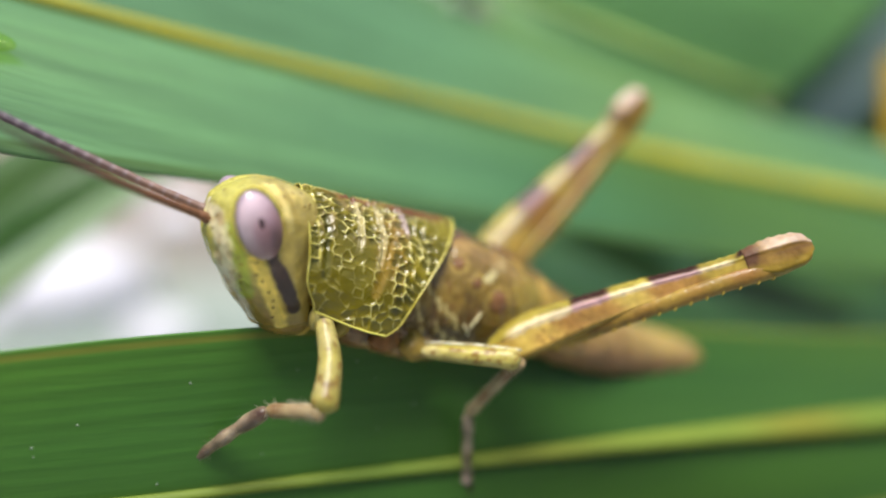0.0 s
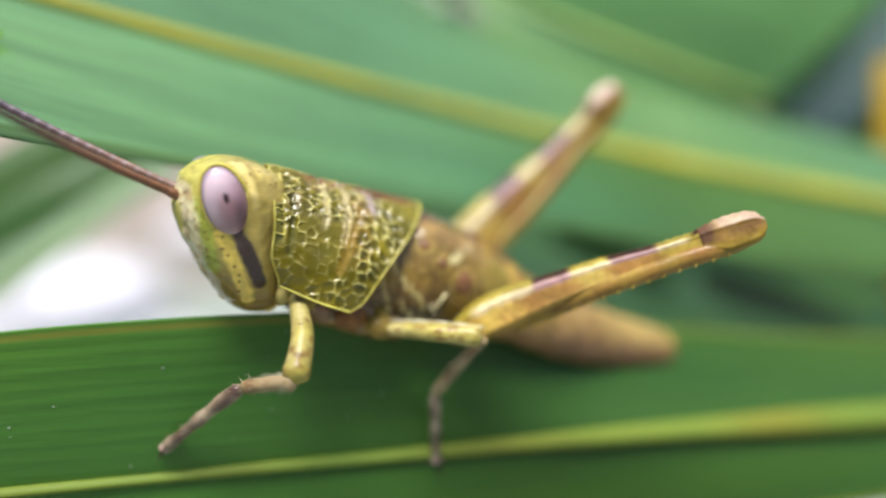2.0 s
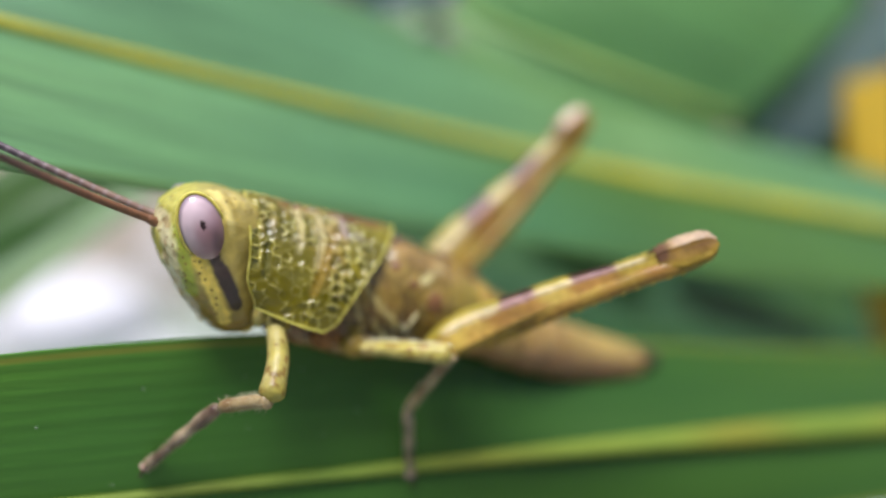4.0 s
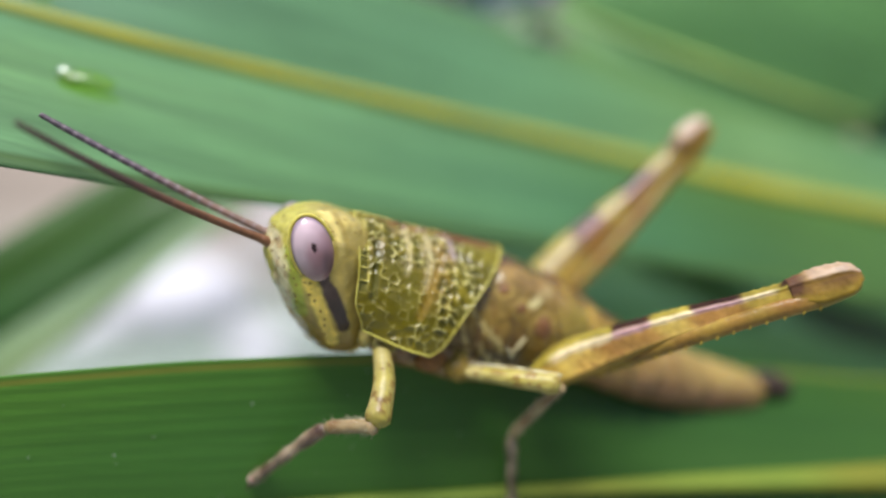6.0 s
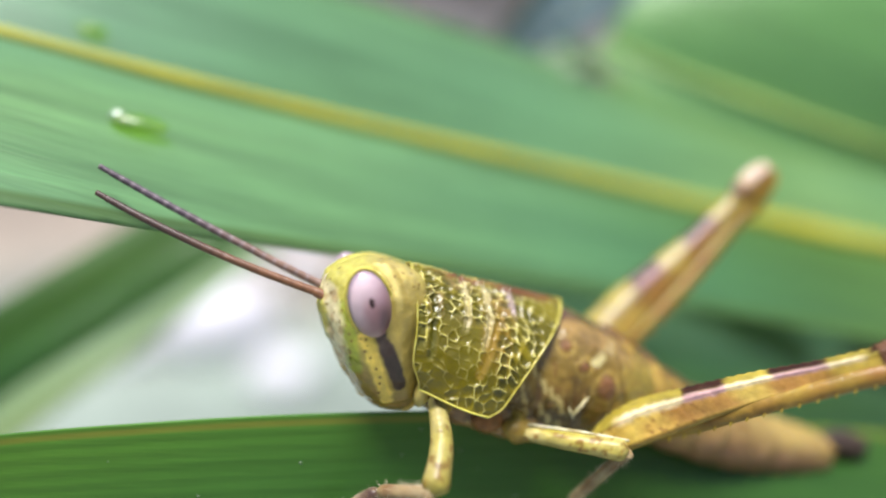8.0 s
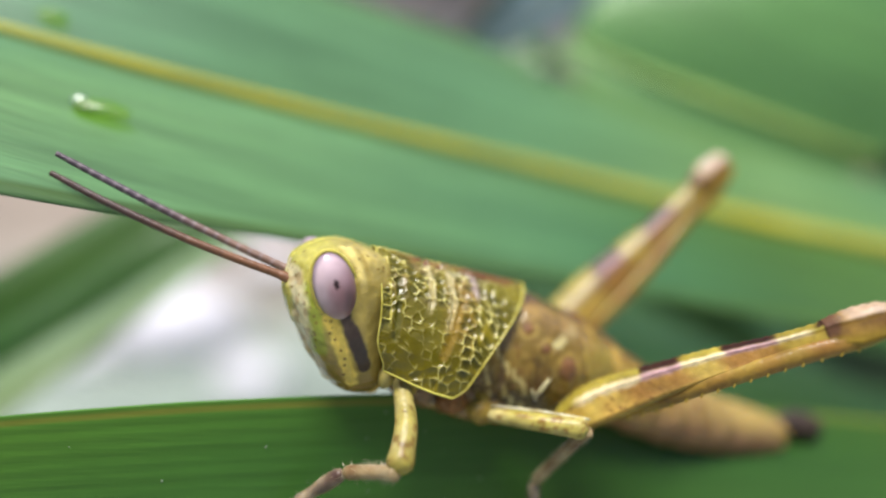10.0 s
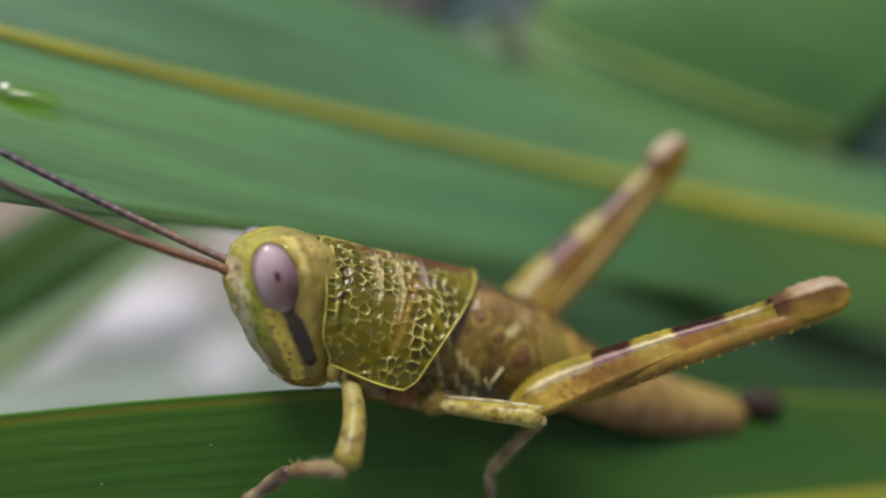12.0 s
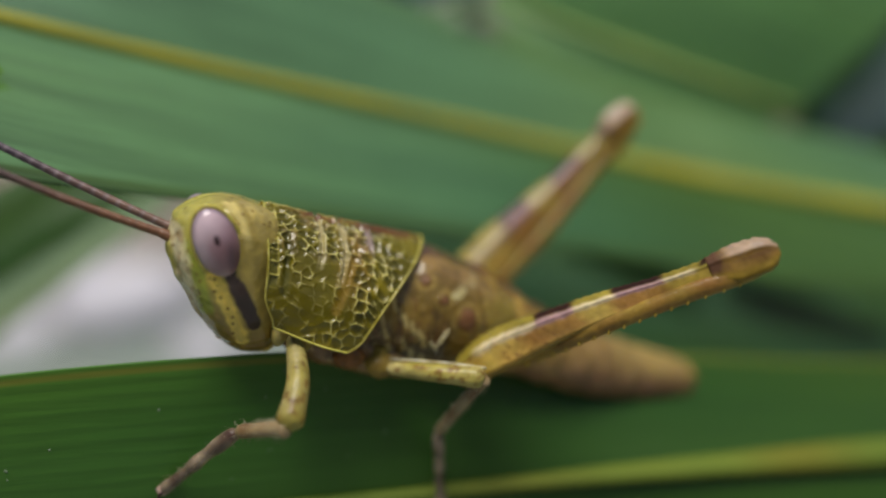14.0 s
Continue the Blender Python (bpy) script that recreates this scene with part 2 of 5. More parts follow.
# ---- leaves ----
def leaf(name, label, rib, far_side, near_side, tones, rib_radius, rib_tone, steps=70, across=18, sag=0.06, thick=0.022, veins=9, seed=1.0, margin=None, rib_wide=1.5, streaks=1.0, surface=None, inner_line=0.0, shade_fade=None, specks=0, plies=0.006, group="leaves round the insect"):
    """A long blade: rib curve with offsets to both edges at its points. tones: deep and light green; margin: tone of the rim."""
    rings, uvs, pigment = [], [], []
    vs = [math.copysign(1 - (1 - abs(i / across)) ** 1.25, i) for i in range(-across, across + 1)]
    long = sum((Vector(b) - Vector(a)).length for a, b in zip(rib, rib[1:]))
    rib_line = []
    for i in range(steps + 1):
        f = i / steps
        p = curve_at(rib, f)
        way = (curve_at(rib, min(f + 0.01, 1)) - curve_at(rib, max(f - 0.01, 0))).normalized()
        o1, o2 = curve_at(far_side, f), curve_at(near_side, f)
        top, bottom, normal_mid = [], [], (o1 - o2).cross(way).normalized()
        if normal_mid.z < 0:
            normal_mid.negate()
        rib_line.append(p)
        for v in vs:
            o = o1 if v > 0 else o2
            nrm = (o if v > 0 else -o).cross(way).normalized()
            if nrm.dot(normal_mid) < 0:
                nrm.negate()
            a = abs(v)
            bulge = sag * 4 * a * (1 - a) * o.length
            ply = plies * math.sin(a * veins * 2 * math.pi + seed) * smooth(0, 0.1, a) * smooth(1, 0.9, a)
            rough = 0.012 * wobble(f * long, v, 0, 0.8, seed)
            q = p + o * a + nrm * (bulge + ply + rough)
            top.append(q)
            bottom.append(q - nrm * thick * (1.0 if a < 0.97 else 0.4))
            streak = wobble(f * long * 0.08, v * 9, 0, 1.0, seed) * 0.6 + wobble(f * long * 0.03, v * 24, 0, 1.0, seed + 7) * 0.4
            tone = mixed(tones[0], tones[1], min(max(0.5 + streak * streaks, 0), 1))
            patch = wobble(f * long * 0.22, v * 1.6, 0, 1.0, seed + 3)
            tone = (tone[0] * (1 + 0.28 * patch), tone[1] * (1 + 0.08 * patch), tone[2] * (1 - 0.30 * patch))
            # shade put into the pigment: the blade darkens along its length
            if shade_fade:
                tone = tuple(c * (1 + (k - 1) * smooth(shade_fade[0], shade_fade[1], f) * (1.0 if v < 0 or surface else 0.2)) for c, k in zip(tone, shade_fade[2]))
            if margin:
                if inner_line:
                    tone = mixed(tone, margin, 0.8 * smooth(0.03, 0.006, abs(a - inner_line)))
                    tone = mixed(tone, tones[0], 0.6 * smooth(inner_line + 0.02, inner_line + 0.05, a))
                else:
                    tone = mixed(tone, margin, 0.75 * smooth(0.93, 0.955, a) * (1 - 0.4 * smooth(0.97, 0.99, a)))
            tone = mixed(tone, rib_tone, 0.5 * smooth(0.05, 0.0, a))
            pigment.append(tone)
            uvs.append((f * long, v * o.length))
        pigment += [mixed(tones[0], tones[1], 0.7)] * len(vs)
        uvs += [(f * long, v * 0.8) for v in reversed(vs)]
        rings.append(top + bottom[::-1])
    v, fc = skin(rings)
    root = tagged(new(name), label, "leaf", group)
    part("blade", v, fc, surface or LEAF, root, pigment=pigment, uvs=uvs)
    rv, rf = skin(tube(rib_line[:: 2], rib_radius, 14, steps, flatten=rib_wide))
    part("midrib", rv, rf, RIB, root, "yellow-green raised midrib", pigment=lambda x, y, z: mixed(rib_tone, mixed(rib_tone, tones[1], 0.5), 0.5 + 0.5 * wobble(x, y, z, 1.5, seed)))
    rng = random.Random(5)
    for _ in range(specks):
        i, j = int(steps * rng.uniform(0.22, 0.50)), rng.randrange(across + 3, 2 * across - 2)
        r = rng.uniform(0.003, 0.007)
        ev, ef = ellipsoid(rings[i][j] + Vector((0, -0.001, 0.001)), ((r, 0, 0), (0, r * 0.5, r * 0.3), (0, -r * 0.3, r * 0.9)), 6, 8)
        part("speck", ev, ef, RIB, root, "pale speck of dust", pigment=(0.24, 0.31, 0.2))
    return root


GREEN, GREEN_LIT = (0.035, 0.115, 0.012), (0.06, 0.19, 0.022)

# the blade on which the insect stands, its shadowed part darkened in the pigment
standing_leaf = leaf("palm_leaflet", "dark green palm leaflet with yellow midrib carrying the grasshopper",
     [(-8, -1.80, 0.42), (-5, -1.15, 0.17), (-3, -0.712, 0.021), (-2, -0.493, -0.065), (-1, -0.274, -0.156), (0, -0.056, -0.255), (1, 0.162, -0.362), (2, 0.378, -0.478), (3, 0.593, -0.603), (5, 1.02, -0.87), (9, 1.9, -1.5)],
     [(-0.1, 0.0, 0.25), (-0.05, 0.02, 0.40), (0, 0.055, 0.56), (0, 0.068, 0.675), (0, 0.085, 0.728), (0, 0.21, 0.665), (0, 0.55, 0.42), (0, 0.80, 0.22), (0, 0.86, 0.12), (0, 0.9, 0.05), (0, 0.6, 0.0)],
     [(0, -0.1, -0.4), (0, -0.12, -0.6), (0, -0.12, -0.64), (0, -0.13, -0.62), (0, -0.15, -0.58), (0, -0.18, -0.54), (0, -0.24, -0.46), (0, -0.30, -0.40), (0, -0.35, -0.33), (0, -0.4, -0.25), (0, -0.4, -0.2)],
     ((0.064, 0.185, 0.020), (0.104, 0.275, 0.036)), [(0, 0.02), (0.3, 0.022), (0.5, 0.03), (0.65, 0.05), (0.75, 0.07), (1, 0.09)], (0.155, 0.148, 0.015), steps=120, across=40, sag=0.015, veins=11, streaks=0.32, margin=(0.22, 0.22, 0.03), inner_line=0.955, surface=LEAF_MATT, shade_fade=(0.33, 0.58, (0.43, 0.41, 0.30)), specks=24, plies=0.0012)

# the broad blade behind it, one end's shading and lost sheen painted in
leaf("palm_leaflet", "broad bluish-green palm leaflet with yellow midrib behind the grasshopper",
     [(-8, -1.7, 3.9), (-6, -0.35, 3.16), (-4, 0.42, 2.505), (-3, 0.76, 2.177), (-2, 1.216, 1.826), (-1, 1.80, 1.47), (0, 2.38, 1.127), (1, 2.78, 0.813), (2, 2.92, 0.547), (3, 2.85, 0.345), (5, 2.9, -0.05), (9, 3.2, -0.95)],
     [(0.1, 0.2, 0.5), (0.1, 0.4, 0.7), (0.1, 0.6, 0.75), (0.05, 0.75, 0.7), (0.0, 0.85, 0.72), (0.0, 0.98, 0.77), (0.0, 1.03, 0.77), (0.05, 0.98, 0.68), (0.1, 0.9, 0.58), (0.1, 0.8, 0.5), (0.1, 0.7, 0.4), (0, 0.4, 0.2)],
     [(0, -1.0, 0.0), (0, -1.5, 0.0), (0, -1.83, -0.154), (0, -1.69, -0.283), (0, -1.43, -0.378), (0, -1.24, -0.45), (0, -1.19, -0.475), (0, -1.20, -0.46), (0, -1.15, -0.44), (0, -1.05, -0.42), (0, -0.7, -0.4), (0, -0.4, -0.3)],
     ((0.098, 0.228, 0.088), (0.152, 0.305, 0.135)), [(0, 0.044), (0.35, 0.052), (0.5, 0.062), (0.65, 0.080), (1, 0.10)], (0.37, 0.305, 0.004), steps=100, across=24, sag=0.03, veins=10, seed=3.3, streaks=0.26, rib_wide=1.3, margin=(0.055, 0.10, 0.008), shade_fade=(0.38, 0.78, (0.48, 0.52, 0.25)))

# blades behind the broad one
leaf("palm_leaflet", "blurred green palm leaflet with yellowish rib high behind",
     [(0.75, 4.42, 1.95), (1.30, 4.20, 1.70), (2.05, 3.98, 1.42), (2.85, 3.80, 1.14), (3.6, 3.74, 0.90)],
     [(0.35, 0.2, 0.5), (0.7, 0.35, 1.1), (1.1, 0.4, 1.5), (1.3, 0.45, 1.4), (1.4, 0.5, 1.1)],
     [(-0.12, -0.1, -0.12), (-0.12, -0.2, -0.40), (-0.12, -0.2, -0.48), (-0.05, -0.1, -0.35), (0, 0, -0.12)],
     ((0.11, 0.27, 0.07), (0.17, 0.35, 0.10)), [(0, 0.03), (0.5, 0.06), (1, 0.03)], (0.25, 0.33, 0.08), seed=5.1, streaks=0.5)
leaf("palm_leaflet", "pale blue-grey leaflet in the gap between the blades",
     [(-0.38, 5.0, 1.80), (0.02, 5.02, 2.03), (0.40, 5.05, 2.28), (0.85, 5.10, 2.60), (1.5, 5.2, 3.05)],
     [(-0.05, 0.02, 0.05), (-0.16, 0.04, 0.17), (-0.20, 0.05, 0.22), (-0.22, 0.05, 0.24), (-0.2, 0.05, 0.2)],
     [(0.06, -0.02, -0.05), (0.18, -0.04, -0.18), (0.25, -0.05, -0.25), (0.28, -0.05, -0.28), (0.2, -0.05, -0.2)],
     ((0.22, 0.31, 0.30), (0.30, 0.39, 0.38)), [(0, 0.01), (0.5, 0.014), (1, 0.01)], (0.20, 0.28, 0.26), seed=15.5)
leaf("palm_leaflet", "dark thin leaflet edge beside the pale one in the gap",
     [(-0.44, 4.9, 1.80), (-0.20, 4.9, 2.06), (0.05, 4.92, 2.34), (0.35, 4.95, 2.68)],
     [(-0.01, 0, 0.01), (-0.04, 0.0, 0.03), (-0.05, 0, 0.04), (-0.05, 0, 0.04)],
     [(0.01, 0, -0.01), (0.04, 0.0, -0.03), (0.05, 0, -0.04), (0.05, 0, -0.04)],
     ((0.05, 0.09, 0.05), (0.07, 0.12, 0.06)), [(0, 0.006), (0.5, 0.008), (1, 0.006)], (0.06, 0.10, 0.05), seed=16.5, steps=30, across=6)
# leaflets low behind the hind legs; two added dark blades paint the shaded gaps
leaf("palm_leaflet", "pale teal leaflet low behind the hind legs",
     [(-2.2, 5.7, -0.50), (-0.22, 5.88, -1.12), (1.21, 6.0, -1.50), (2.51, 6.14, -1.90), (3.94, 6.27, -2.30), (6.5, 6.5, -2.83)],
     [(0.0, 0.05, 0.30), (0.02, 0.08, 0.50), (0.02, 0.08, 0.50), (0.02, 0.08, 0.44), (0.02, 0.08, 0.40), (0, 0.05, 0.3)],
     [(0.0, -0.05, -0.3), (0, -0.08, -0.36), (0, -0.08, -0.34), (0, -0.08, -0.32), (0, -0.08, -0.30), (0, -0.05, -0.3)],
     ((0.10, 0.24, 0.11), (0.15, 0.31, 0.16)), [(0, 0.01), (0.5, 0.03), (1, 0.03)], (0.14, 0.28, 0.12), seed=9.7, steps=40)
leaf("palm_leaflet", "dark blade standing in for a shaded gap low behind the hind legs",
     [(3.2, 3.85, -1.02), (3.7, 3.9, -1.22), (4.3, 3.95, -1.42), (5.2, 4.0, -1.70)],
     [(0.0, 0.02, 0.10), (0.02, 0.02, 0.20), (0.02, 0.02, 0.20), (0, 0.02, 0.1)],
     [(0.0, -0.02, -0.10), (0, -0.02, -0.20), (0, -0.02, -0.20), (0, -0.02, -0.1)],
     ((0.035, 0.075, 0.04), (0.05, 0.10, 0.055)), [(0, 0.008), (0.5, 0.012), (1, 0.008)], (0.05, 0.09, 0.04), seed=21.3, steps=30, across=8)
leaf("palm_leaflet", "deep green blade standing in for a shaded gap under the broad blade",
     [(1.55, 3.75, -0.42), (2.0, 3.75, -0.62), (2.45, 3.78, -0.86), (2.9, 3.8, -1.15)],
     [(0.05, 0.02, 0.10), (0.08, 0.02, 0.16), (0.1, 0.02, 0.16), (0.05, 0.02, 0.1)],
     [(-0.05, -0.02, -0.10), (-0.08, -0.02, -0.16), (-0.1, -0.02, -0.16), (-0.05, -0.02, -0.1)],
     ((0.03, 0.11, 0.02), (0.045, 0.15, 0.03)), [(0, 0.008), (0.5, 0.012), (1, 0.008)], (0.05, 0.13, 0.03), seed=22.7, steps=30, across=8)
leaf("palm_leaflet", "dark green palm leaflet hanging behind the antennae",
     [(-7.5, -0.3, -2.2), (-5.4, 0.9, -0.95), (-3.92, 1.74, -0.12), (-2.95, 2.4, 0.42), (-1.8, 3.0, 1.0), (0.5, 3.6, 1.9)],
     [(-0.2, 0.1, 0.2), (-0.2, 0.1, 0.24), (-0.2, 0.1, 0.24), (-0.2, 0.1, 0.25), (-0.2, 0.1, 0.2), (-0.1, 0.1, 0.1)],
     [(0.2, -0.1, -0.2), (0.2, -0.1, -0.24), (0.2, -0.1, -0.22), (0.2, -0.1, -0.22), (0.2, -0.1, -0.2), (0.1, -0.1, -0.1)],
     ((0.034, 0.105, 0.014), (0.048, 0.135, 0.020)), [(0, 0.006), (0.5, 0.008), (1, 0.006)], (0.05, 0.15, 0.02), seed=6.4, streaks=0.4)
leaf("palm_leaflet", "pale green blurred leaflet low behind the head",
     [(-9, 0.6, -3.9), (-6.4, 1.5, -2.3), (-4.64, 2.45, -1.05), (-3.7, 3.2, -0.45), (-2.4, 4.0, 0.4), (0, 5, 1.6)],
     [(-0.2, 0.1, 0.3), (-0.2, 0.1, 0.3), (-0.2, 0.1, 0.28), (-0.2, 0.1, 0.25), (-0.2, 0.1, 0.2), (-0.1, 0.1, 0.1)],
     [(0.2, -0.1, -0.3), (0.2, -0.1, -0.3), (0.2, -0.1, -0.24), (0.2, -0.1, -0.22), (0.2, -0.1, -0.2), (0.1, 0, -0.1)],
     ((0.19, 0.31, 0.16), (0.26, 0.38, 0.23)), [(0, 0.01), (0.5, 0.02), (1, 0.01)], (0.25, 0.36, 0.2), seed=8.8)
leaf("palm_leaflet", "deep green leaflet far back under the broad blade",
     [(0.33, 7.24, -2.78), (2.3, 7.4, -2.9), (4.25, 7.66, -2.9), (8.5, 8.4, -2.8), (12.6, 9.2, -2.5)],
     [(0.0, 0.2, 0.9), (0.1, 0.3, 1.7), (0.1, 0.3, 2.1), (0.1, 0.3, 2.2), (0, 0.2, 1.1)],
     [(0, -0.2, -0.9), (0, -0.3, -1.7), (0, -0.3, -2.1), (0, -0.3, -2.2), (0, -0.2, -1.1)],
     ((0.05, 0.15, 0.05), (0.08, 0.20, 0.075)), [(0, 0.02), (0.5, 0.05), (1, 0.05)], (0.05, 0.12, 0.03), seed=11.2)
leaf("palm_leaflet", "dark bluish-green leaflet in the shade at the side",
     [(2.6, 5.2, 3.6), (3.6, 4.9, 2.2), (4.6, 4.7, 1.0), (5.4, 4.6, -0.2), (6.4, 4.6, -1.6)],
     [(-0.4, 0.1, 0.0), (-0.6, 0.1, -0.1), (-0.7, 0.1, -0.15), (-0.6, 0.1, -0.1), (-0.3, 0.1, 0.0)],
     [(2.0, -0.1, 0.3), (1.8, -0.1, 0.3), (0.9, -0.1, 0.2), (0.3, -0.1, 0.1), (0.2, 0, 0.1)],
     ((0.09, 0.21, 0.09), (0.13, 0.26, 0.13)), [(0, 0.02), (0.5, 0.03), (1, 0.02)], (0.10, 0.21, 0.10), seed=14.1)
leaf("palm_leaflet", "pale blue-grey leaflet slanting at the side",
     [(3.95, 4.4, -0.21), (4.51, 4.4, 0.48), (4.97, 4.42, 0.99), (5.52, 4.45, 1.73), (6.07, 4.5, 2.56)],
     [(-0.1, 0.03, 0.08), (-0.2, 0.05, 0.16), (-0.24, 0.05, 0.18), (-0.24, 0.05, 0.18), (-0.1, 0.03, 0.08)],
     [(0.1, -0.03, -0.08), (0.2, -0.05, -0.16), (0.24, -0.05, -0.18), (0.24, -0.05, -0.18), (0.1, -0.03, -0.08)],
     ((0.17, 0.25, 0.22), (0.23, 0.31, 0.28)), [(0, 0.01), (0.5, 0.014), (1, 0.01)], (0.18, 0.25, 0.2), seed=18.2, steps=40, across=10)
leaf("yellow_leaflet", "withering orange-yellow leaflet hanging at the side",
     [(5.35, 4.55, 1.6), (5.35, 4.3, 1.0), (5.45, 3.9, 0.0), (5.6, 3.4, -1.2), (6.0, 3.0, -2.6)],
     [(-0.1, 0.05, 0.0), (-0.25, 0.05, 0.02), (-0.3, 0.1, 0.02), (-0.3, 0.1, 0.0), (-0.1, 0.1, 0.0)],
     [(0.1, -0.05, 0.0), (0.5, -0.05, 0.0), (0.6, -0.1, 0.0), (0.5, -0.1, 0.0), (0.1, -0.1, 0.0)],
     ((0.55, 0.32, 0.02), (0.65, 0.44, 0.03)), [(0, 0.02), (0.5, 0.03), (1, 0.02)], (0.62, 0.47, 0.06), seed=12.5)


def water(name, tint, shine, rough):
    m = bpy.data.materials.new(name)
    m.use_nodes = True
    tree = m.node_tree
    clear, gloss, mix = tree.nodes.new("ShaderNodeBsdfTransparent"), tree.nodes.new("ShaderNodeBsdfGlossy"), tree.nodes.new("ShaderNodeMixShader")
    clear.inputs["Color"].default_value = (*tint, 1)
    gloss.inputs["Roughness"].default_value = rough
    mix.inputs[0].default_value = shine
    tree.links.new(clear.outputs[0], mix.inputs[1])
    tree.links.new(gloss.outputs[0], mix.inputs[2])
    tree.links.new(mix.outputs[0], tree.nodes["Material Output"].inputs["Surface"])
    return m


# film tint stands for light gathered in the drop, bead for its glint
WATER, GLINT_BEAD = water("water_film", (0.90, 0.96, 0.60), 0.04, 0.3), water("glint_bead", (0.95, 1.0, 0.9), 0.22, 0.35)


def droplet(place, way, long, wide, high, seed, surface=WATER):
    """A water bead that lies along way on the blade, flattened where it clings."""
    v, f = ellipsoid((0, 0, 0), ((long, 0, 0), (0, wide, 0), (0, 0, high)), 16, 26)
    v = [tuple(Vector(p) * (1 + 0.10 * wobble(*p, 9, seed))) for p in v]
    v = [(x, y, max(z, -0.25 * high)) for x, y, z in v]
    ob = part("water_droplet", v, f, surface)
    a, side, top = frame_along(way, (0.48, -0.22, 0.85))
    ob.matrix_world = Matrix.Translation(Vector(place) * CM) @ Matrix((a, -side, top)).transposed().to_4x4()
    tagged(ob, "clear water droplet or its glint bead clinging to the broad leaflet", "droplet", "droplets on the broad leaflet")


droplet((-1.96, 0.475, 1.70), (1, 0.35, -0.25), 0.125, 0.065, 0.05, 1.0)
# bead added as the highlight of the drop beside it
droplet((-2.055, 0.475, 1.735), (1, 0.35, -0.25), 0.055, 0.052, 0.045, 2.0, GLINT_BEAD)
droplet((-2.481, 1.09, 2.14), (1, 0.35, -0.25), 0.075, 0.045, 0.03, 3.0)

# ---- the grasshopper: its own axes run tailwards, to its far side and up; origin at the front of the back plate ----
hopper = tagged(new("grasshopper"), "olive-yellow grasshopper nymph with pale pinkish eyes standing on a leaf", "grasshopper")
hopper.matrix_world = pose(-0.621 * CM, 0.014 * CM, 1.181 * CM, 0, 19.83, 20.27)

OLIVE, PALE = (0.28, 0.22, 0.03), (0.60, 0.52, 0.12)
BROWN, DARK = (0.20, 0.115, 0.04), (0.055, 0.03, 0.028)


def near_line(p, a, b):
    """The distance of p from the line a-b in the side view, and how far along it lies."""
    ax, az, bx, bz = *a, *b
    dx, dz = bx - ax, bz - az
    k = ((p[0] - ax) * dx + (p[1] - az) * dz) / (dx * dx + dz * dz)
    c = min(max(k, 0.0), 1.0)
    return math.hypot(p[0] - ax - c * dx, p[1] - az - c * dz), k


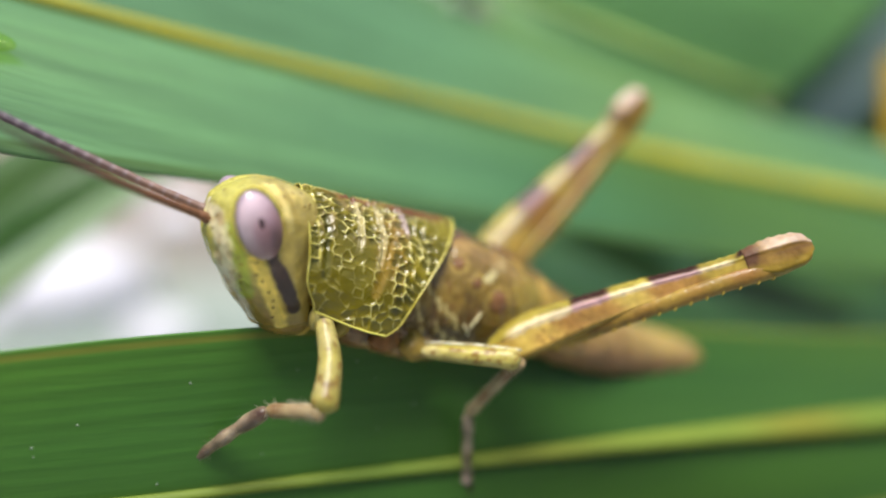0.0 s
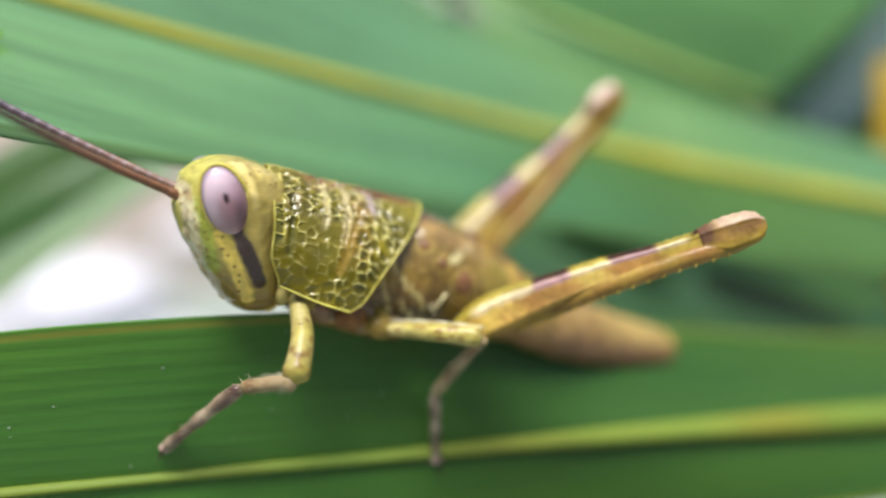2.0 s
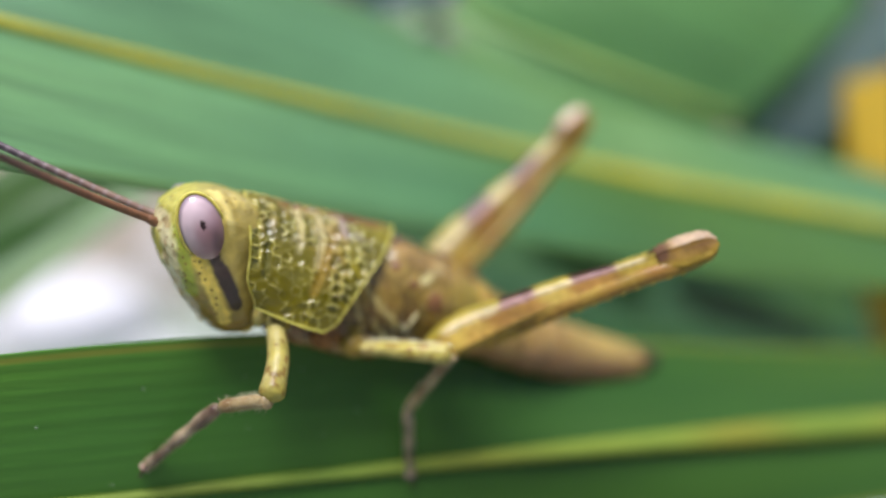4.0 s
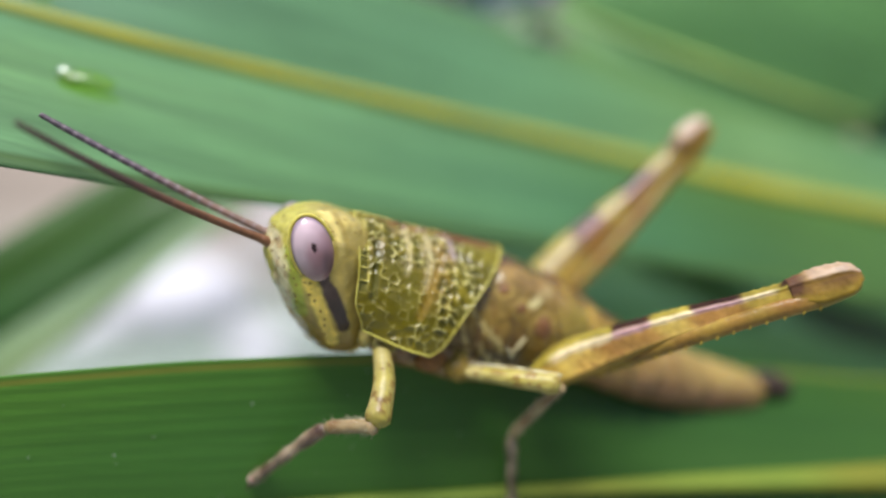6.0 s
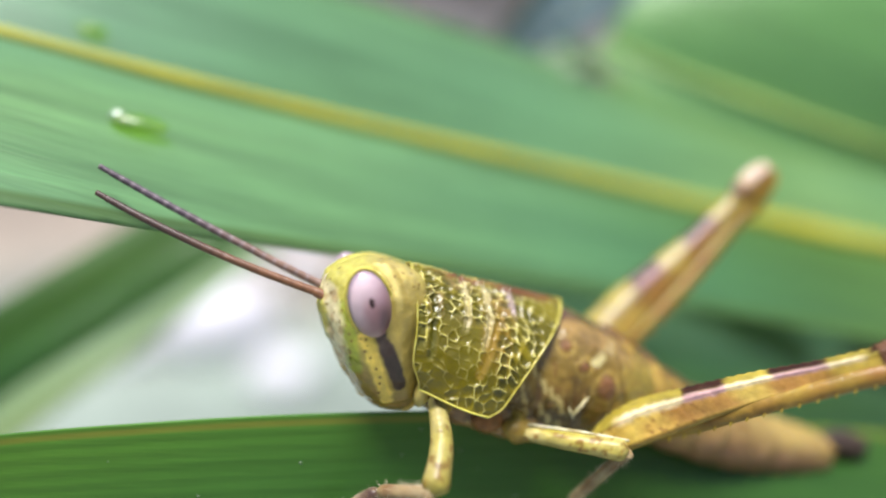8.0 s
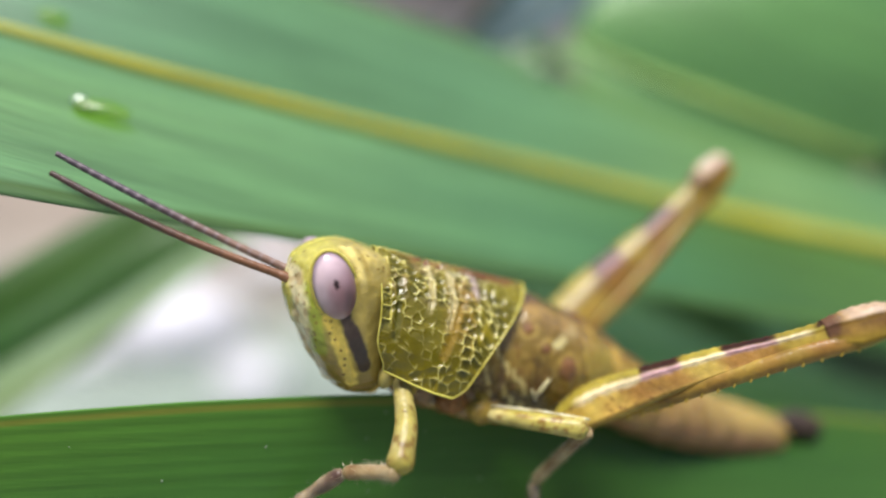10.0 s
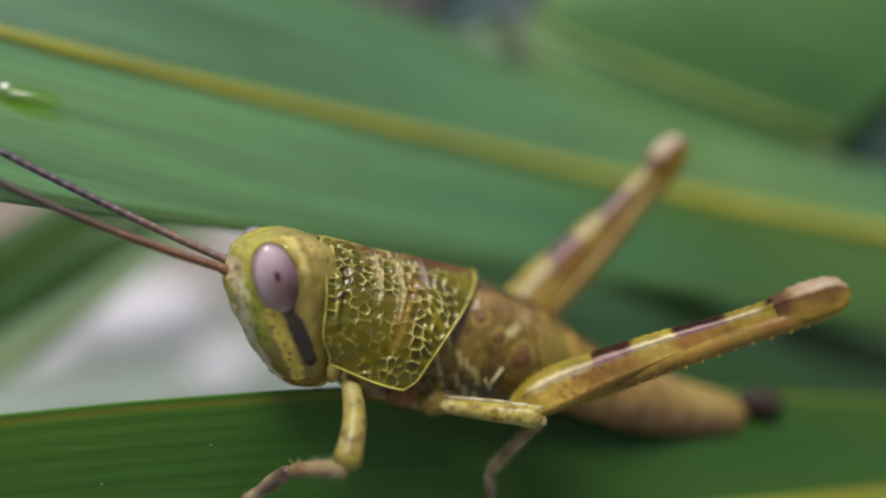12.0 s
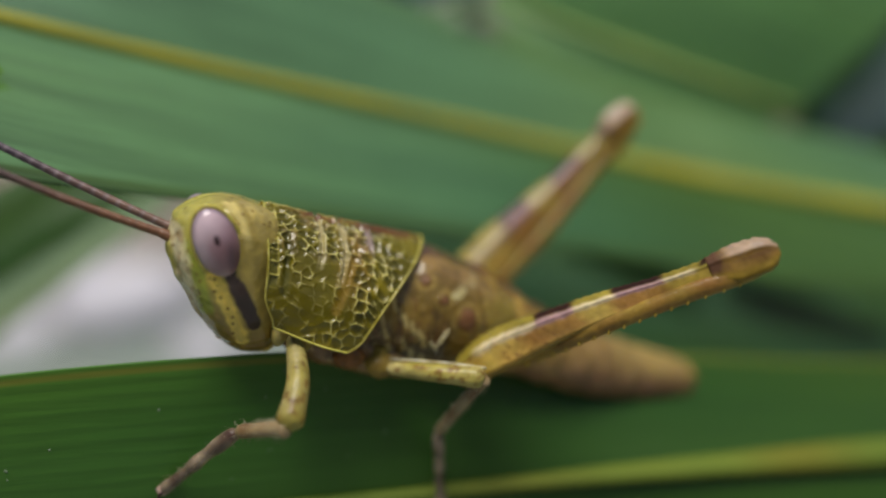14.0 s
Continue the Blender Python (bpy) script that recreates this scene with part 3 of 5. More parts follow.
def head_tone(x, y, z):
    tone = mixed((0.34, 0.255, 0.06), (0.42, 0.325, 0.095), 0.5 + wobble(x, y, z, 7))
    # crown paler and greener towards the brow, cheeks browner below
    tone = mixed(tone, (0.43, 0.40, 0.09), smooth(-0.10, -0.24, x) * 0.75)
    tone = mixed(tone, (0.46, 0.37, 0.13), 0.5 * smooth(-0.12, 0.0, z) * smooth(-0.25, -0.05, x))
    tone = mixed(tone, (0.25, 0.14, 0.035), 0.8 * smooth(-0.42, -0.56, z + 0.3 * x + 0.04 * wobble(x, y, z, 14)))
    # darker olive band along the neck
    tone = mixed(tone, (0.26, 0.19, 0.045), 0.6 * smooth(0.03, 0.10, x + 0.10 * z + 0.02 * wobble(x, y, z, 12)))
    if abs(y) > 0.1:
        # green stripe before the cheek, then a yellow dotted band, then the dark bar under the eye
        d, k = near_line((x, z), (-0.262, -0.20), (-0.150, -0.43))
        tone = mixed(tone, (0.30, 0.34, 0.045), 0.85 * smooth(0.040, 0.018, d + 0.008 * wobble(x, y, z, 30)))
        d, k = near_line((x, z), (-0.155, -0.285), (0.015, -0.53))
        tone = mixed(tone, (0.80, 0.60, 0.13), 0.9 * smooth(0.034, 0.018, d + 0.007 * wobble(x, y, z, 40)))
        for n in range(7):
            px, pz = -0.150 + 0.022 * n + 0.012 * math.sin(5 * n), -0.30 - 0.033 * n + 0.008 * math.cos(9 * n)
            tone = mixed(tone, (0.13, 0.06, 0.02), 0.9 * smooth(0.0085, 0.004, math.hypot(x - px, z - pz)))
            px, pz = -0.262 + 0.018 * n + 0.012 * math.sin(7 * n), -0.22 - 0.035 * n + 0.010 * math.cos(4 * n)
            tone = mixed(tone, (0.16, 0.08, 0.02), 0.85 * smooth(0.0075, 0.003, math.hypot(x - px, z - pz)))
        d1, k1 = near_line((x, z), (-0.100, -0.26), (-0.030, -0.35))
        d2, k2 = near_line((x, z), (-0.030, -0.35), (0.040, -0.450))
        wide = 0.022 + 0.009 * smooth(0.0, 0.8, k1) - 0.004 * smooth(0.5, 1.0, k2)
        bar = smooth(wide + 0.006, wide - 0.005, min(d1, d2) + 0.005 * wobble(x, y, z, 26))
        tone = mixed(tone, mixed((0.085, 0.060, 0.055), (0.028, 0.016, 0.022), smooth(0.2, 0.9, k1)), 0.96 * bar)
        # pale crescent behind the eye
        a, b = ((x + 0.168) * 0.406 - (z + 0.156) * 0.914) / 0.146, ((x + 0.168) * 0.914 + (z + 0.156) * 0.406) / 0.089
        r = math.hypot(a, b)
        tone = mixed(tone, (0.64, 0.52, 0.19), 0.8 * smooth(0.24, 0.08, abs(r - 1.27)) * smooth(0.6, -0.1, a) * smooth(-0.9, -0.2, b))
        tone = mixed(tone, (0.30, 0.21, 0.05), 0.5 * smooth(0.10, 0.04, abs(r - 1.62)) * smooth(0.4, -0.3, a) * smooth(-0.2, 0.4, b))
    # whitish ridge down the face, blotched with brown
    d, k = near_line((x, z), (-0.318, -0.15), (-0.195, -0.45))
    tone = mixed(tone, (0.66, 0.58, 0.36), 0.85 * smooth(0.034, 0.012, d + 0.010 * wobble(x, y, z, 30)))
    tone = mixed(tone, (0.36, 0.23, 0.10), 0.6 * smooth(0.034, 0.012, d) * smooth(0.05, 0.3, wobble(x, y, z, 22, 6)))
    # punctures
    if noise.cell(Vector((x * 80, y * 80, z * 80))) > 0.93 and (x < -0.12 or z > -0.1):
        tone = mixed(tone, (0.17, 0.10, 0.03), 0.6)
    return tone


def head():
    keys = {
        "front": [(-0.645, 0.02), (-0.63, -0.025), (-0.60, -0.066), (-0.55, -0.118), (-0.43, -0.218), (-0.32, -0.296), (-0.22, -0.333), (-0.12, -0.33), (-0.06, -0.295), (-0.02, -0.25), (0.005, -0.2), (0.018, -0.14)],
        "back": [(-0.645, 0.09), (-0.63, 0.125), (-0.60, 0.155), (-0.55, 0.165), (-0.43, 0.16), (-0.32, 0.15), (-0.22, 0.14), (-0.12, 0.12), (-0.06, 0.1), (-0.02, 0.06), (0.005, 0.0), (0.018, -0.08)],
        "half": [(-0.645, 0.05), (-0.63, 0.1), (-0.60, 0.155), (-0.55, 0.2), (-0.43, 0.232), (-0.32, 0.238), (-0.22, 0.232), (-0.12, 0.22), (-0.06, 0.19), (-0.02, 0.165), (0.005, 0.12), (0.018, 0.05)],
    }
    rings, n, rows = [], 220, 170
    for i in range(rows + 1):
        z = -0.645 + 0.663 * (0.5 - 0.5 * math.cos(math.pi * i / rows))
        f, b, h = (line_at(keys[k], z) for k in ("front", "back", "half"))
        mid, half_long, ring = (f + b) / 2, (b - f) / 2, []
        for j in range(n):
            a = 2 * math.pi * j / n
            c, s = math.cos(a), math.sin(a)
            p = 2.35
            x = 0.012 + mid + half_long * math.copysign(abs(c) ** (2 / p), c)
            y = h * math.copysign(abs(s) ** (2 / p), s)
            # two ridges and the groove between them on the face
            if c < -0.5:
                y_r = abs(y) / max(h, 1e-3)
                x += 0.012 * smooth(0.0, 0.12, y_r) * smooth(0.45, 0.3, y_r) * -1 * smooth(-0.6, -0.5, z) + 0.006 * smooth(0.12, 0.0, y_r)
            d, k = near_line((x, z), (-0.12, -0.32), (0.02, -0.58))
            lift = -0.006 * smooth(0.02, 0.008, d) + 0.005 * smooth(0.05, 0.02, abs(d - 0.05))
            d, k = near_line((x, z), (-0.05, -0.6), (0.12, -0.55))
            lift += 0.012 * smooth(0.02, 0.004, d)
            bumpy = 0.0022 * wobble(x, y, z, 34) * smooth(0.0, -0.15, x) + 0.004 * wobble(x, y, z, 12, 5)
            ring.append((x + bumpy, y * (1 + bumpy) - math.copysign(lift, s) * abs(s), z * 0.955 - 0.008 + bumpy))
        rings.append(ring)
    v, f = skin(rings)
    h = part("head", v, f, GLOSSY, hopper, "yellow-olive head with a dark bar under the eye", pigment=head_tone)
    h.matrix_basis = pose(0, 0.022 * CM, -0.012 * CM, -5, 0, 0)
    for side in (-1, 1):
        long = Vector((0.155, 0.0, -0.255)).normalized() * 0.146
        wide = Vector((0.255, 0.0, 0.155)).normalized() * 0.086
        out = Vector((-0.1, side * 1.0, 0.0)).normalized() * 0.072
        c = Vector((-0.168, side * 0.198, -0.156)) if side < 0 else Vector((-0.168, 0.17, -0.168))
        v, f = ellipsoid(c, (long, wide, out), 32, 48)

        def eye_tone(x, y, z):
            q = Vector((x, y, z)) - c
            a, b = q.dot(long) / long.length_squared, q.dot(wide) / wide.length_squared
            r = math.hypot(a, b)
            # lilac pink, with sky reflection at the upper front and shading painted in
            tone = mixed((0.68, 0.51, 0.54), (0.32, 0.17, 0.19), smooth(-0.75, 0.55, 0.75 * a + 0.55 * b))
            tone = mixed(tone, (0.13, 0.065, 0.08), 0.75 * smooth(0.55, 0.1, math.hypot((a - 0.42) * 0.9, b - 0.42)))
            tone = mixed(tone, (0.34, 0.15, 0.16), 0.55 * smooth(0.55, 0.15, math.hypot(a - 0.1, b + 0.1)))
            tone = mixed(tone, (0.66, 0.52, 0.53), 0.6 * smooth(0.55, 0.9, a) * smooth(0.2, -0.1, b))
            tone = mixed(tone, (0.20, 0.14, 0.19), 0.8 * smooth(0.86, 0.97, r) * smooth(0.75, 0.2, a))
            tone = tuple(c * (1 + 0.10 * wobble(x, y, z, 30, 4)) for c in tone)
            spot = math.hypot((a + 0.17) / 0.14, (b + 0.0) / 0.13)
            return mixed(tone, (0.025, 0.01, 0.012), smooth(1.1, 0.75, spot))

        part("compound_eye", v, f, EYE, h, "pale pinkish compound eye with a dark spot", pigment=eye_tone)
        # rim round the eye
        ring = [c + (long * math.cos(a) + wide * math.sin(a)) * 1.03 + out * 0.12 for a in (2 * math.pi * j / 24 for j in range(25))]
        v, f = skin(tube(ring, [(0, 0.008), (1, 0.008)], 8, 72, up=(0, 1, 0), rounded=False))
        if side < 0:
            part("eye_rim", v, f, CHITIN, h, pigment=(0.58, 0.50, 0.14))
        # socket of the antenna
        v, f = ellipsoid((-0.290, side * 0.05, -0.218), ((0.030, 0, 0), (0, 0.035, 0), (0, 0, 0.035)), 8, 14)
        part("antenna_socket", v, f, CHITIN, h, pigment=(0.60, 0.54, 0.14))
        # mouth feelers
        v, f = skin(tube([(0.06, side * 0.07, -0.555), (0.10, side * 0.10, -0.585), (0.14, side * 0.12, -0.575), (0.165, side * 0.13, -0.53)], [(0, 0.012), (0.6, 0.014), (1, 0.011)], 8, 14))
        part("palp", v, f, CHITIN, h, pigment=(0.5, 0.36, 0.1))
    v, f = ellipsoid((-0.318, 0.0, -0.13), ((0.012, 0, 0), (0, 0.014, 0), (0, 0, 0.016)), 6, 10)
    part("ocellus", v, f, EYE, h, pigment=(0.6, 0.5, 0.4))
    # upper lip
    v, f = ellipsoid((-0.035, 0, -0.555), ((0.022, 0, -0.018), (0, 0.10, 0), (0.025, 0, 0.035)), 10, 18)
    part("upper_lip", v, f, CHITIN, h, pigment=(0.42, 0.29, 0.07))


head()


# ---- back plate (pronotum) with its net of pale ridges ----
PL_W, PL_H = 0.335, 0.458


def plate_point(u, v, lift=0.0):
    """u from -1 (near lower edge) over 0 (keel) to 1; v from 0 (front) to 1 (rear)."""
    a = abs(u)
    drop = 0.30 * a + 0.70 * (1 - math.cos(a * math.pi / 2))
    low = smooth(0.7, 1.0, a)
    x0 = 0.062 * low * low + 0.04 * smooth(0, 0.8, a)
    x1 = 0.735 - 0.285 * drop - 0.035 * math.sin(math.pi * min(drop, 1.0)) - 0.03 * smooth(0.9, 1.0, a) ** 2
    x = x0 + (x1 - x0) * v
    lower = PL_H + 0.012 * v - 0.035 * (1 - v) * 1.0
    wide = PL_W * (0.86 + 0.14 * smooth(0.0, 0.8, v))
    y = math.copysign(wide * math.sin(a * math.pi / 2) ** 0.92, u)
    z = -lower * drop * 1.0 + 0.000 * smooth(0.12, 0.0, a) - 0.012 * math.sin(v * math.pi) * 0.5
    n = Vector((0, math.copysign(math.sin(a * math.pi / 2) + 0.15 * a, u), math.cos(a * math.pi / 2) + 0.05)).normalized()
    return Vector((x, y, z)) + n * lift


def plate():
    rng = np.random.RandomState(11)
    nu, nv = 380, 220
    # cells stand in upright rows before the last furrow and in oblique rows behind it
    seeds = []
    for row, gx in enumerate(np.arange(-0.03, 0.80, 0.046)):
        for gs in np.arange(-0.95, 0.96, 0.046):
            seeds.append((gx + rng.uniform(-0.017, 0.017), gs + (row % 2) * 0.023 + rng.uniform(-0.017, 0.017)))
    seeds = np.array(seeds)
    verts, tones, faces = [], [], []
    us, vs = np.linspace(-1, 1, nu + 1), np.linspace(0, 1, nv + 1)
    flat = np.array([[*plate_point(u, v)[:1], u * 0.62] for u in us for v in vs])
    flat[:, 0] += 0.008 * np.sin(flat[:, 1] * 31 + 1.0) + 0.008 * np.sin(np.abs(flat[:, 1]) * 13 + flat[:, 0] * 17)
    behind = np.maximum(flat[:, 0] - 0.42, 0)
    flat[:, 1] += np.sign(flat[:, 1]) * -0.45 * behind + 0.008 * np.sin(flat[:, 0] * 37)
    flat[:, 0] -= 0.10 * behind
    near = np.full((len(flat), 2), 9.0)
    for s in seeds:
        dist = np.hypot(*(flat - s).T)
        second = np.minimum(np.maximum(dist, near[:, 0]), near[:, 1])
        near = np.stack([np.minimum(dist, near[:, 0]), second], 1)
    gap, core = (near[:, 1] - near[:, 0]).reshape(nu + 1, nv + 1), near[:, 0].reshape(nu + 1, nv + 1)
    for i, u in enumerate(us):
        for j, v in enumerate(vs):
            x, s = plate_point(u, v)[0], u * 0.62
            a = abs(s)
            patch = wobble(x, s, 0, 7.0, 4.2) + 0.5 * wobble(x, s, 0, 17.0, 1.2)
            ragged = gap[i, j] + 0.0055 * wobble(x, s, 1, 60)
            broken = smooth(-0.22, 0.14, wobble(x, s, 3, 26, 2.0))
            net = smooth(0.0062, 0.0018, ragged) * broken
            wall = smooth(0.016, 0.003, ragged) * (0.4 + 0.6 * broken)
            upper = smooth(0.02, 0.06, a) * smooth(0.30, 0.22, a) * smooth(0.05, 0.09, x) * smooth(0.60, 0.5, x)
            rear = smooth(0.36, 0.44, x) * smooth(0.12, 0.2, a) * smooth(0.56, 0.50, a)
            calm = smooth(0.13, 0.05, math.hypot((x - 0.17) * 0.9, (a - 0.45) * 0.8))
            strong = smooth(-0.3, 0.25, 0.55 * patch + 0.40 * upper + 0.36 * rear - 0.32 * calm - 0.2 * smooth(0.52, 0.58, a) - 0.25 * smooth(0.56, 0.66, x))
            net *= 0.20 + 0.80 * strong
            wall *= 0.15 + 0.85 * strong
            pit = smooth(0.026, 0.012, core[i, j] + 0.004 * wobble(x, s, 2, 40)) * (0.06 + 0.94 * strong)
            lift = (0.0070 * wall - 0.0045 * pit) * smooth(0.008, 0.04, a) + 0.003 * wobble(x, s, 0, 22) + 0.005 * wobble(x, s, 0, 6, 2)
            tone = mixed((0.120, 0.100, 0.011), (0.195, 0.158, 0.020), 0.5 + patch)
            tone = mixed(tone, (0.30, 0.175, 0.045), 0.55 * smooth(0.10, 0.03, abs(x - 0.39)) * smooth(0.5, 0.3, a) * smooth(0.05, 0.1, a))
            tone = mixed(tone, (0.27, 0.17, 0.10), 0.35 * upper * smooth(-0.1, 0.3, wobble(x, s, 7, 9, 3)))
            tone = mixed(tone, (0.060, 0.054, 0.007), 0.75 * pit * strong)
            tone = mixed(tone, (0.095, 0.080, 0.010), 0.6 * calm)
            tone = mixed(tone, (0.82, 0.74, 0.28), net * (0.8 + 0.5 * max(wobble(x, s, 5, 20), -0.6)))
            # cross furrows over the back
            for at, reach in ((0.225, 0.34), (0.325, 0.40), (0.445, 0.22)):
                d = abs(x - at - 0.014 * math.sin(a * 11) - 0.02 * smooth(0.1, 0.3, a))
                k = smooth(0.010, 0.003, d) * smooth(reach, reach - 0.12, a)
                lift -= 0.012 * k
                lift += 0.006 * smooth(0.022, 0.013, abs(d - 0.004)) * smooth(reach, reach - 0.12, a) * 0.6
                tone = mixed(tone, (0.36, 0.27, 0.27) if at > 0.4 else (0.50, 0.43, 0.22), 0.7 * smooth(0.014, 0.006, abs(d - 0.006)) * smooth(reach, reach - 0.1, a) * smooth(0.02, 0.05, a))
                tone = mixed(tone, (0.07, 0.035, 0.025), 0.9 * smooth(0.009, 0.004, d) * smooth(0.05, 0.02, a))
            # a ladder of small square cells behind the front rim
            front = x - plate_point(u, 0.0)[0]
            k = smooth(0.048, 0.041, front) * smooth(0.47, 0.40, a) * smooth(0.02, 0.05, a)
            rung = abs(math.sin(s * 56 + 0.6 * wobble(x, s, 4, 6)))
            box = smooth(0.14, 0.34, rung) * smooth(0.005, 0.012, front)
            lift -= 0.008 * k * box
            tone = mixed(tone, (0.52, 0.46, 0.13), 0.8 * k * (1 - box))
            tone = mixed(tone, (0.105, 0.095, 0.014), 0.7 * k * box)
            tone = mixed(tone, (0.55, 0.48, 0.14), 0.75 * smooth(0.006, 0.002, abs(front - 0.046)) * smooth(0.44, 0.38, a) * (1 if wobble(x, s, 9, 18) > -0.25 else 0.3))
            # keel: brown, edged with a broken pale line
            k = smooth(0.03, 0.008, a)
            lift += 0.008 * k * (1 - 0.8 * max(smooth(0.016, 0.006, abs(x - at)) for at in (0.225, 0.325, 0.445)))
            tone = mixed(tone, (0.15, 0.055, 0.028), 0.85 * smooth(0.045 + 0.025 * smooth(0.35, 0.5, x), 0.012, a + 0.02 * wobble(x, s, 0, 26)) * smooth(0.05, 0.2, x) * smooth(0.74, 0.62, x))
            tone = mixed(tone, (0.62, 0.52, 0.17), 0.8 * smooth(0.010, 0.004, a) * smooth(-0.25, 0.0, wobble(x, 0.0, 2, 16)) * smooth(0.44, 0.40, x))
            # smooth grooves on the flank
            d, _ = near_line((x, a), (0.10, 0.17), (0.115, 0.46))
            lift -= 0.010 * smooth(0.024, 0.0, d)
            tone = mixed(tone, (0.085, 0.080, 0.010), 0.65 * smooth(0.020, 0.008, d))
            d, _ = near_line((x, a), (0.40, 0.16), (0.33, 0.47))
            lift -= 0.006 * smooth(0.026, 0.0, d)
            tone = mixed(tone, (0.26, 0.165, 0.03), 0.6 * smooth(0.03, 0.01, d))
            rim = min(v, 1 - v, (1 - abs(u)) * 2.2)
            lift *= smooth(0.0, 0.03, rim)
            tone = mixed((0.56, 0.50, 0.14), tone, smooth(0.006, 0.016, rim))
            verts.append(tuple(plate_point(u, v, lift)))
            tones.append(tone)
    w = nv + 1
    for i in range(nu):
        for j in range(nv):
            q = (i * w + j, (i + 1) * w + j, (i + 1) * w + j + 1, i * w + j + 1)
            faces.append(q)
    pron = part("pronotum", verts, faces, SHELL, hopper, "olive back plate netted with pale yellow ridges", pigment=tones)
    # pale rolled rim all round
    edge = [plate_point(u, 0.0, 0.004) for u in np.linspace(-1, 1, 41)]
    front = skin(tube(edge, [(0, 0.0038), (1, 0.0038)], 8, 80, up=(1, 0, 0)))
    part("front_rim", *front, SHELL, pron, pigment=lambda x, y, z: mixed((0.34, 0.29, 0.06), (0.56, 0.50, 0.15), 0.5 + 1.2 * wobble(x, y, z, 26)))
    edge = [plate_point(u, 1.0, 0.002) for u in np.linspace(-1, 1, 41)]
    rear = skin(tube(edge, [(0, 0.004), (0.5, 0.005), (1, 0.004)], 8, 80, up=(1, 0, 0)))
    part("rear_rim", *rear, SHELL, pron, pigment=lambda x, y, z: mixed((0.34, 0.29, 0.06), (0.56, 0.50, 0.15), 0.5 + 1.2 * wobble(x, y, z, 26)))
    for side in (-1, 1):
        edge = [plate_point(side, v, 0.002) for v in np.linspace(0, 1, 15)]
        low = skin(tube(edge, [(0, 0.0045), (1, 0.005)], 8, 36))
        part("lower_rim", *low, SHELL, pron, pigment=(0.60, 0.54, 0.14))


plate()


# ---- middle body ----
def egg(x, top, bottom, half, n=48, p=2.3):
    mid, high = (top + bottom) / 2, (top - bottom) / 2
    ring = []
    for j in range(n):
        a = 2 * math.pi * j / n
        c, s = math.cos(a), math.sin(a)
        ring.append((x, half * math.copysign(abs(c) ** (2 / p), c) * (1 - 0.12 * s), mid + high * math.copysign(abs(s) ** (2 / p), s)))
    return ring


def thorax_tone(x, y, z):
    tone = mixed((0.165, 0.100, 0.026), (0.30, 0.205, 0.052), 0.5 + 0.6 * wobble(x, y, z, 5) + 0.3 * wobble(x, y, z, 15, 3))
    # olive sheen painted on the rear plate, dark brown mesh low on the flank
    tone = mixed(tone, (0.33, 0.26, 0.055), 0.6 * smooth(0.98, 1.14, x) * smooth(-0.45, -0.3, z))
    low = smooth(-0.29, -0.40, z + 0.07 * wobble(x, y, z, 8, 2)) * smooth(0.98, 0.84, x)
    tone = mixed(tone, (0.075, 0.044, 0.014), 0.85 * low)
    mesh = abs(wobble(x, y, z, 21, 6))
    tone = mixed(tone, (0.40, 0.30, 0.10), 0.65 * low * smooth(0.07, 0.02, mesh))
    # fine freckles
    tone = mixed(tone, (0.17, 0.07, 0.03), 0.45 * smooth(0.32, 0.42, wobble(x, y, z, 42, 1)))
    # round reddish bosses with a pale ring
    for cx, cz, r in ((0.725, -0.135, 0.028), (0.95, -0.27, 0.052), (0.82, -0.20, 0.018)):
        d = math.hypot(x - cx, (z - cz) * 1.1) + 0.014 * wobble(x, y, z, 18, cx)
        tone = mixed(tone, (0.40, 0.28, 0.08), 0.55 * smooth(0.014, 0.005, abs(d - r - 0.016)))
        tone = mixed(tone, (0.20, 0.085, 0.05), 0.75 * smooth(r + 0.006, r - 0.014, d))
    # cream patch high on the rear plate
    d, k = near_line((x, z), (0.872, -0.185), (0.985, -0.105))
    tone = mixed(tone, (0.62, 0.54, 0.26), 0.9 * smooth(0.040, 0.010, d + 0.045 * abs(wobble(x, y, z, 26, 3))))
    # cream dashes down the seams
    for cx, cz in ((0.612, -0.273), (0.640, -0.300), (0.672, -0.327), (0.712, -0.352), (0.752, -0.378), (0.772, -0.400), (0.69, -0.43), (0.60, -0.40), (0.64, -0.47), (0.74, -0.47), (0.80, -0.49), (0.57, -0.34)):
        d, k = near_line((x, z), (cx - 0.010, cz + 0.016), (cx + 0.012, cz - 0.018))
        tone = mixed(tone, (0.62, 0.50, 0.20), 0.75 * smooth(0.014, 0.005, d + 0.008 * wobble(x, y, z, 50)))
    # dark seams
    for a, b in (((0.60, -0.15), (0.68, -0.45)), ((0.80, -0.27), (0.86, -0.5)), ((1.02, -0.16), (1.10, -0.42))):
        d, k = near_line((x, z), a, b)
        tone = mixed(tone, (0.10, 0.05, 0.018), 0.6 * smooth(0.012, 0.004, d + 0.01 * wobble(x, y, z, 20)))
    # smooth brown wing pads over the back
    tone = mixed(tone, (0.25, 0.155, 0.060), 0.75 * smooth(-0.17, -0.09, z + 0.12 * (x - 0.8)))
    tone = mixed(tone, (0.085, 0.042, 0.025), 0.9 * smooth(0.12, 0.075, abs(y)) * smooth(-0.25, -0.15, z))
    return tone


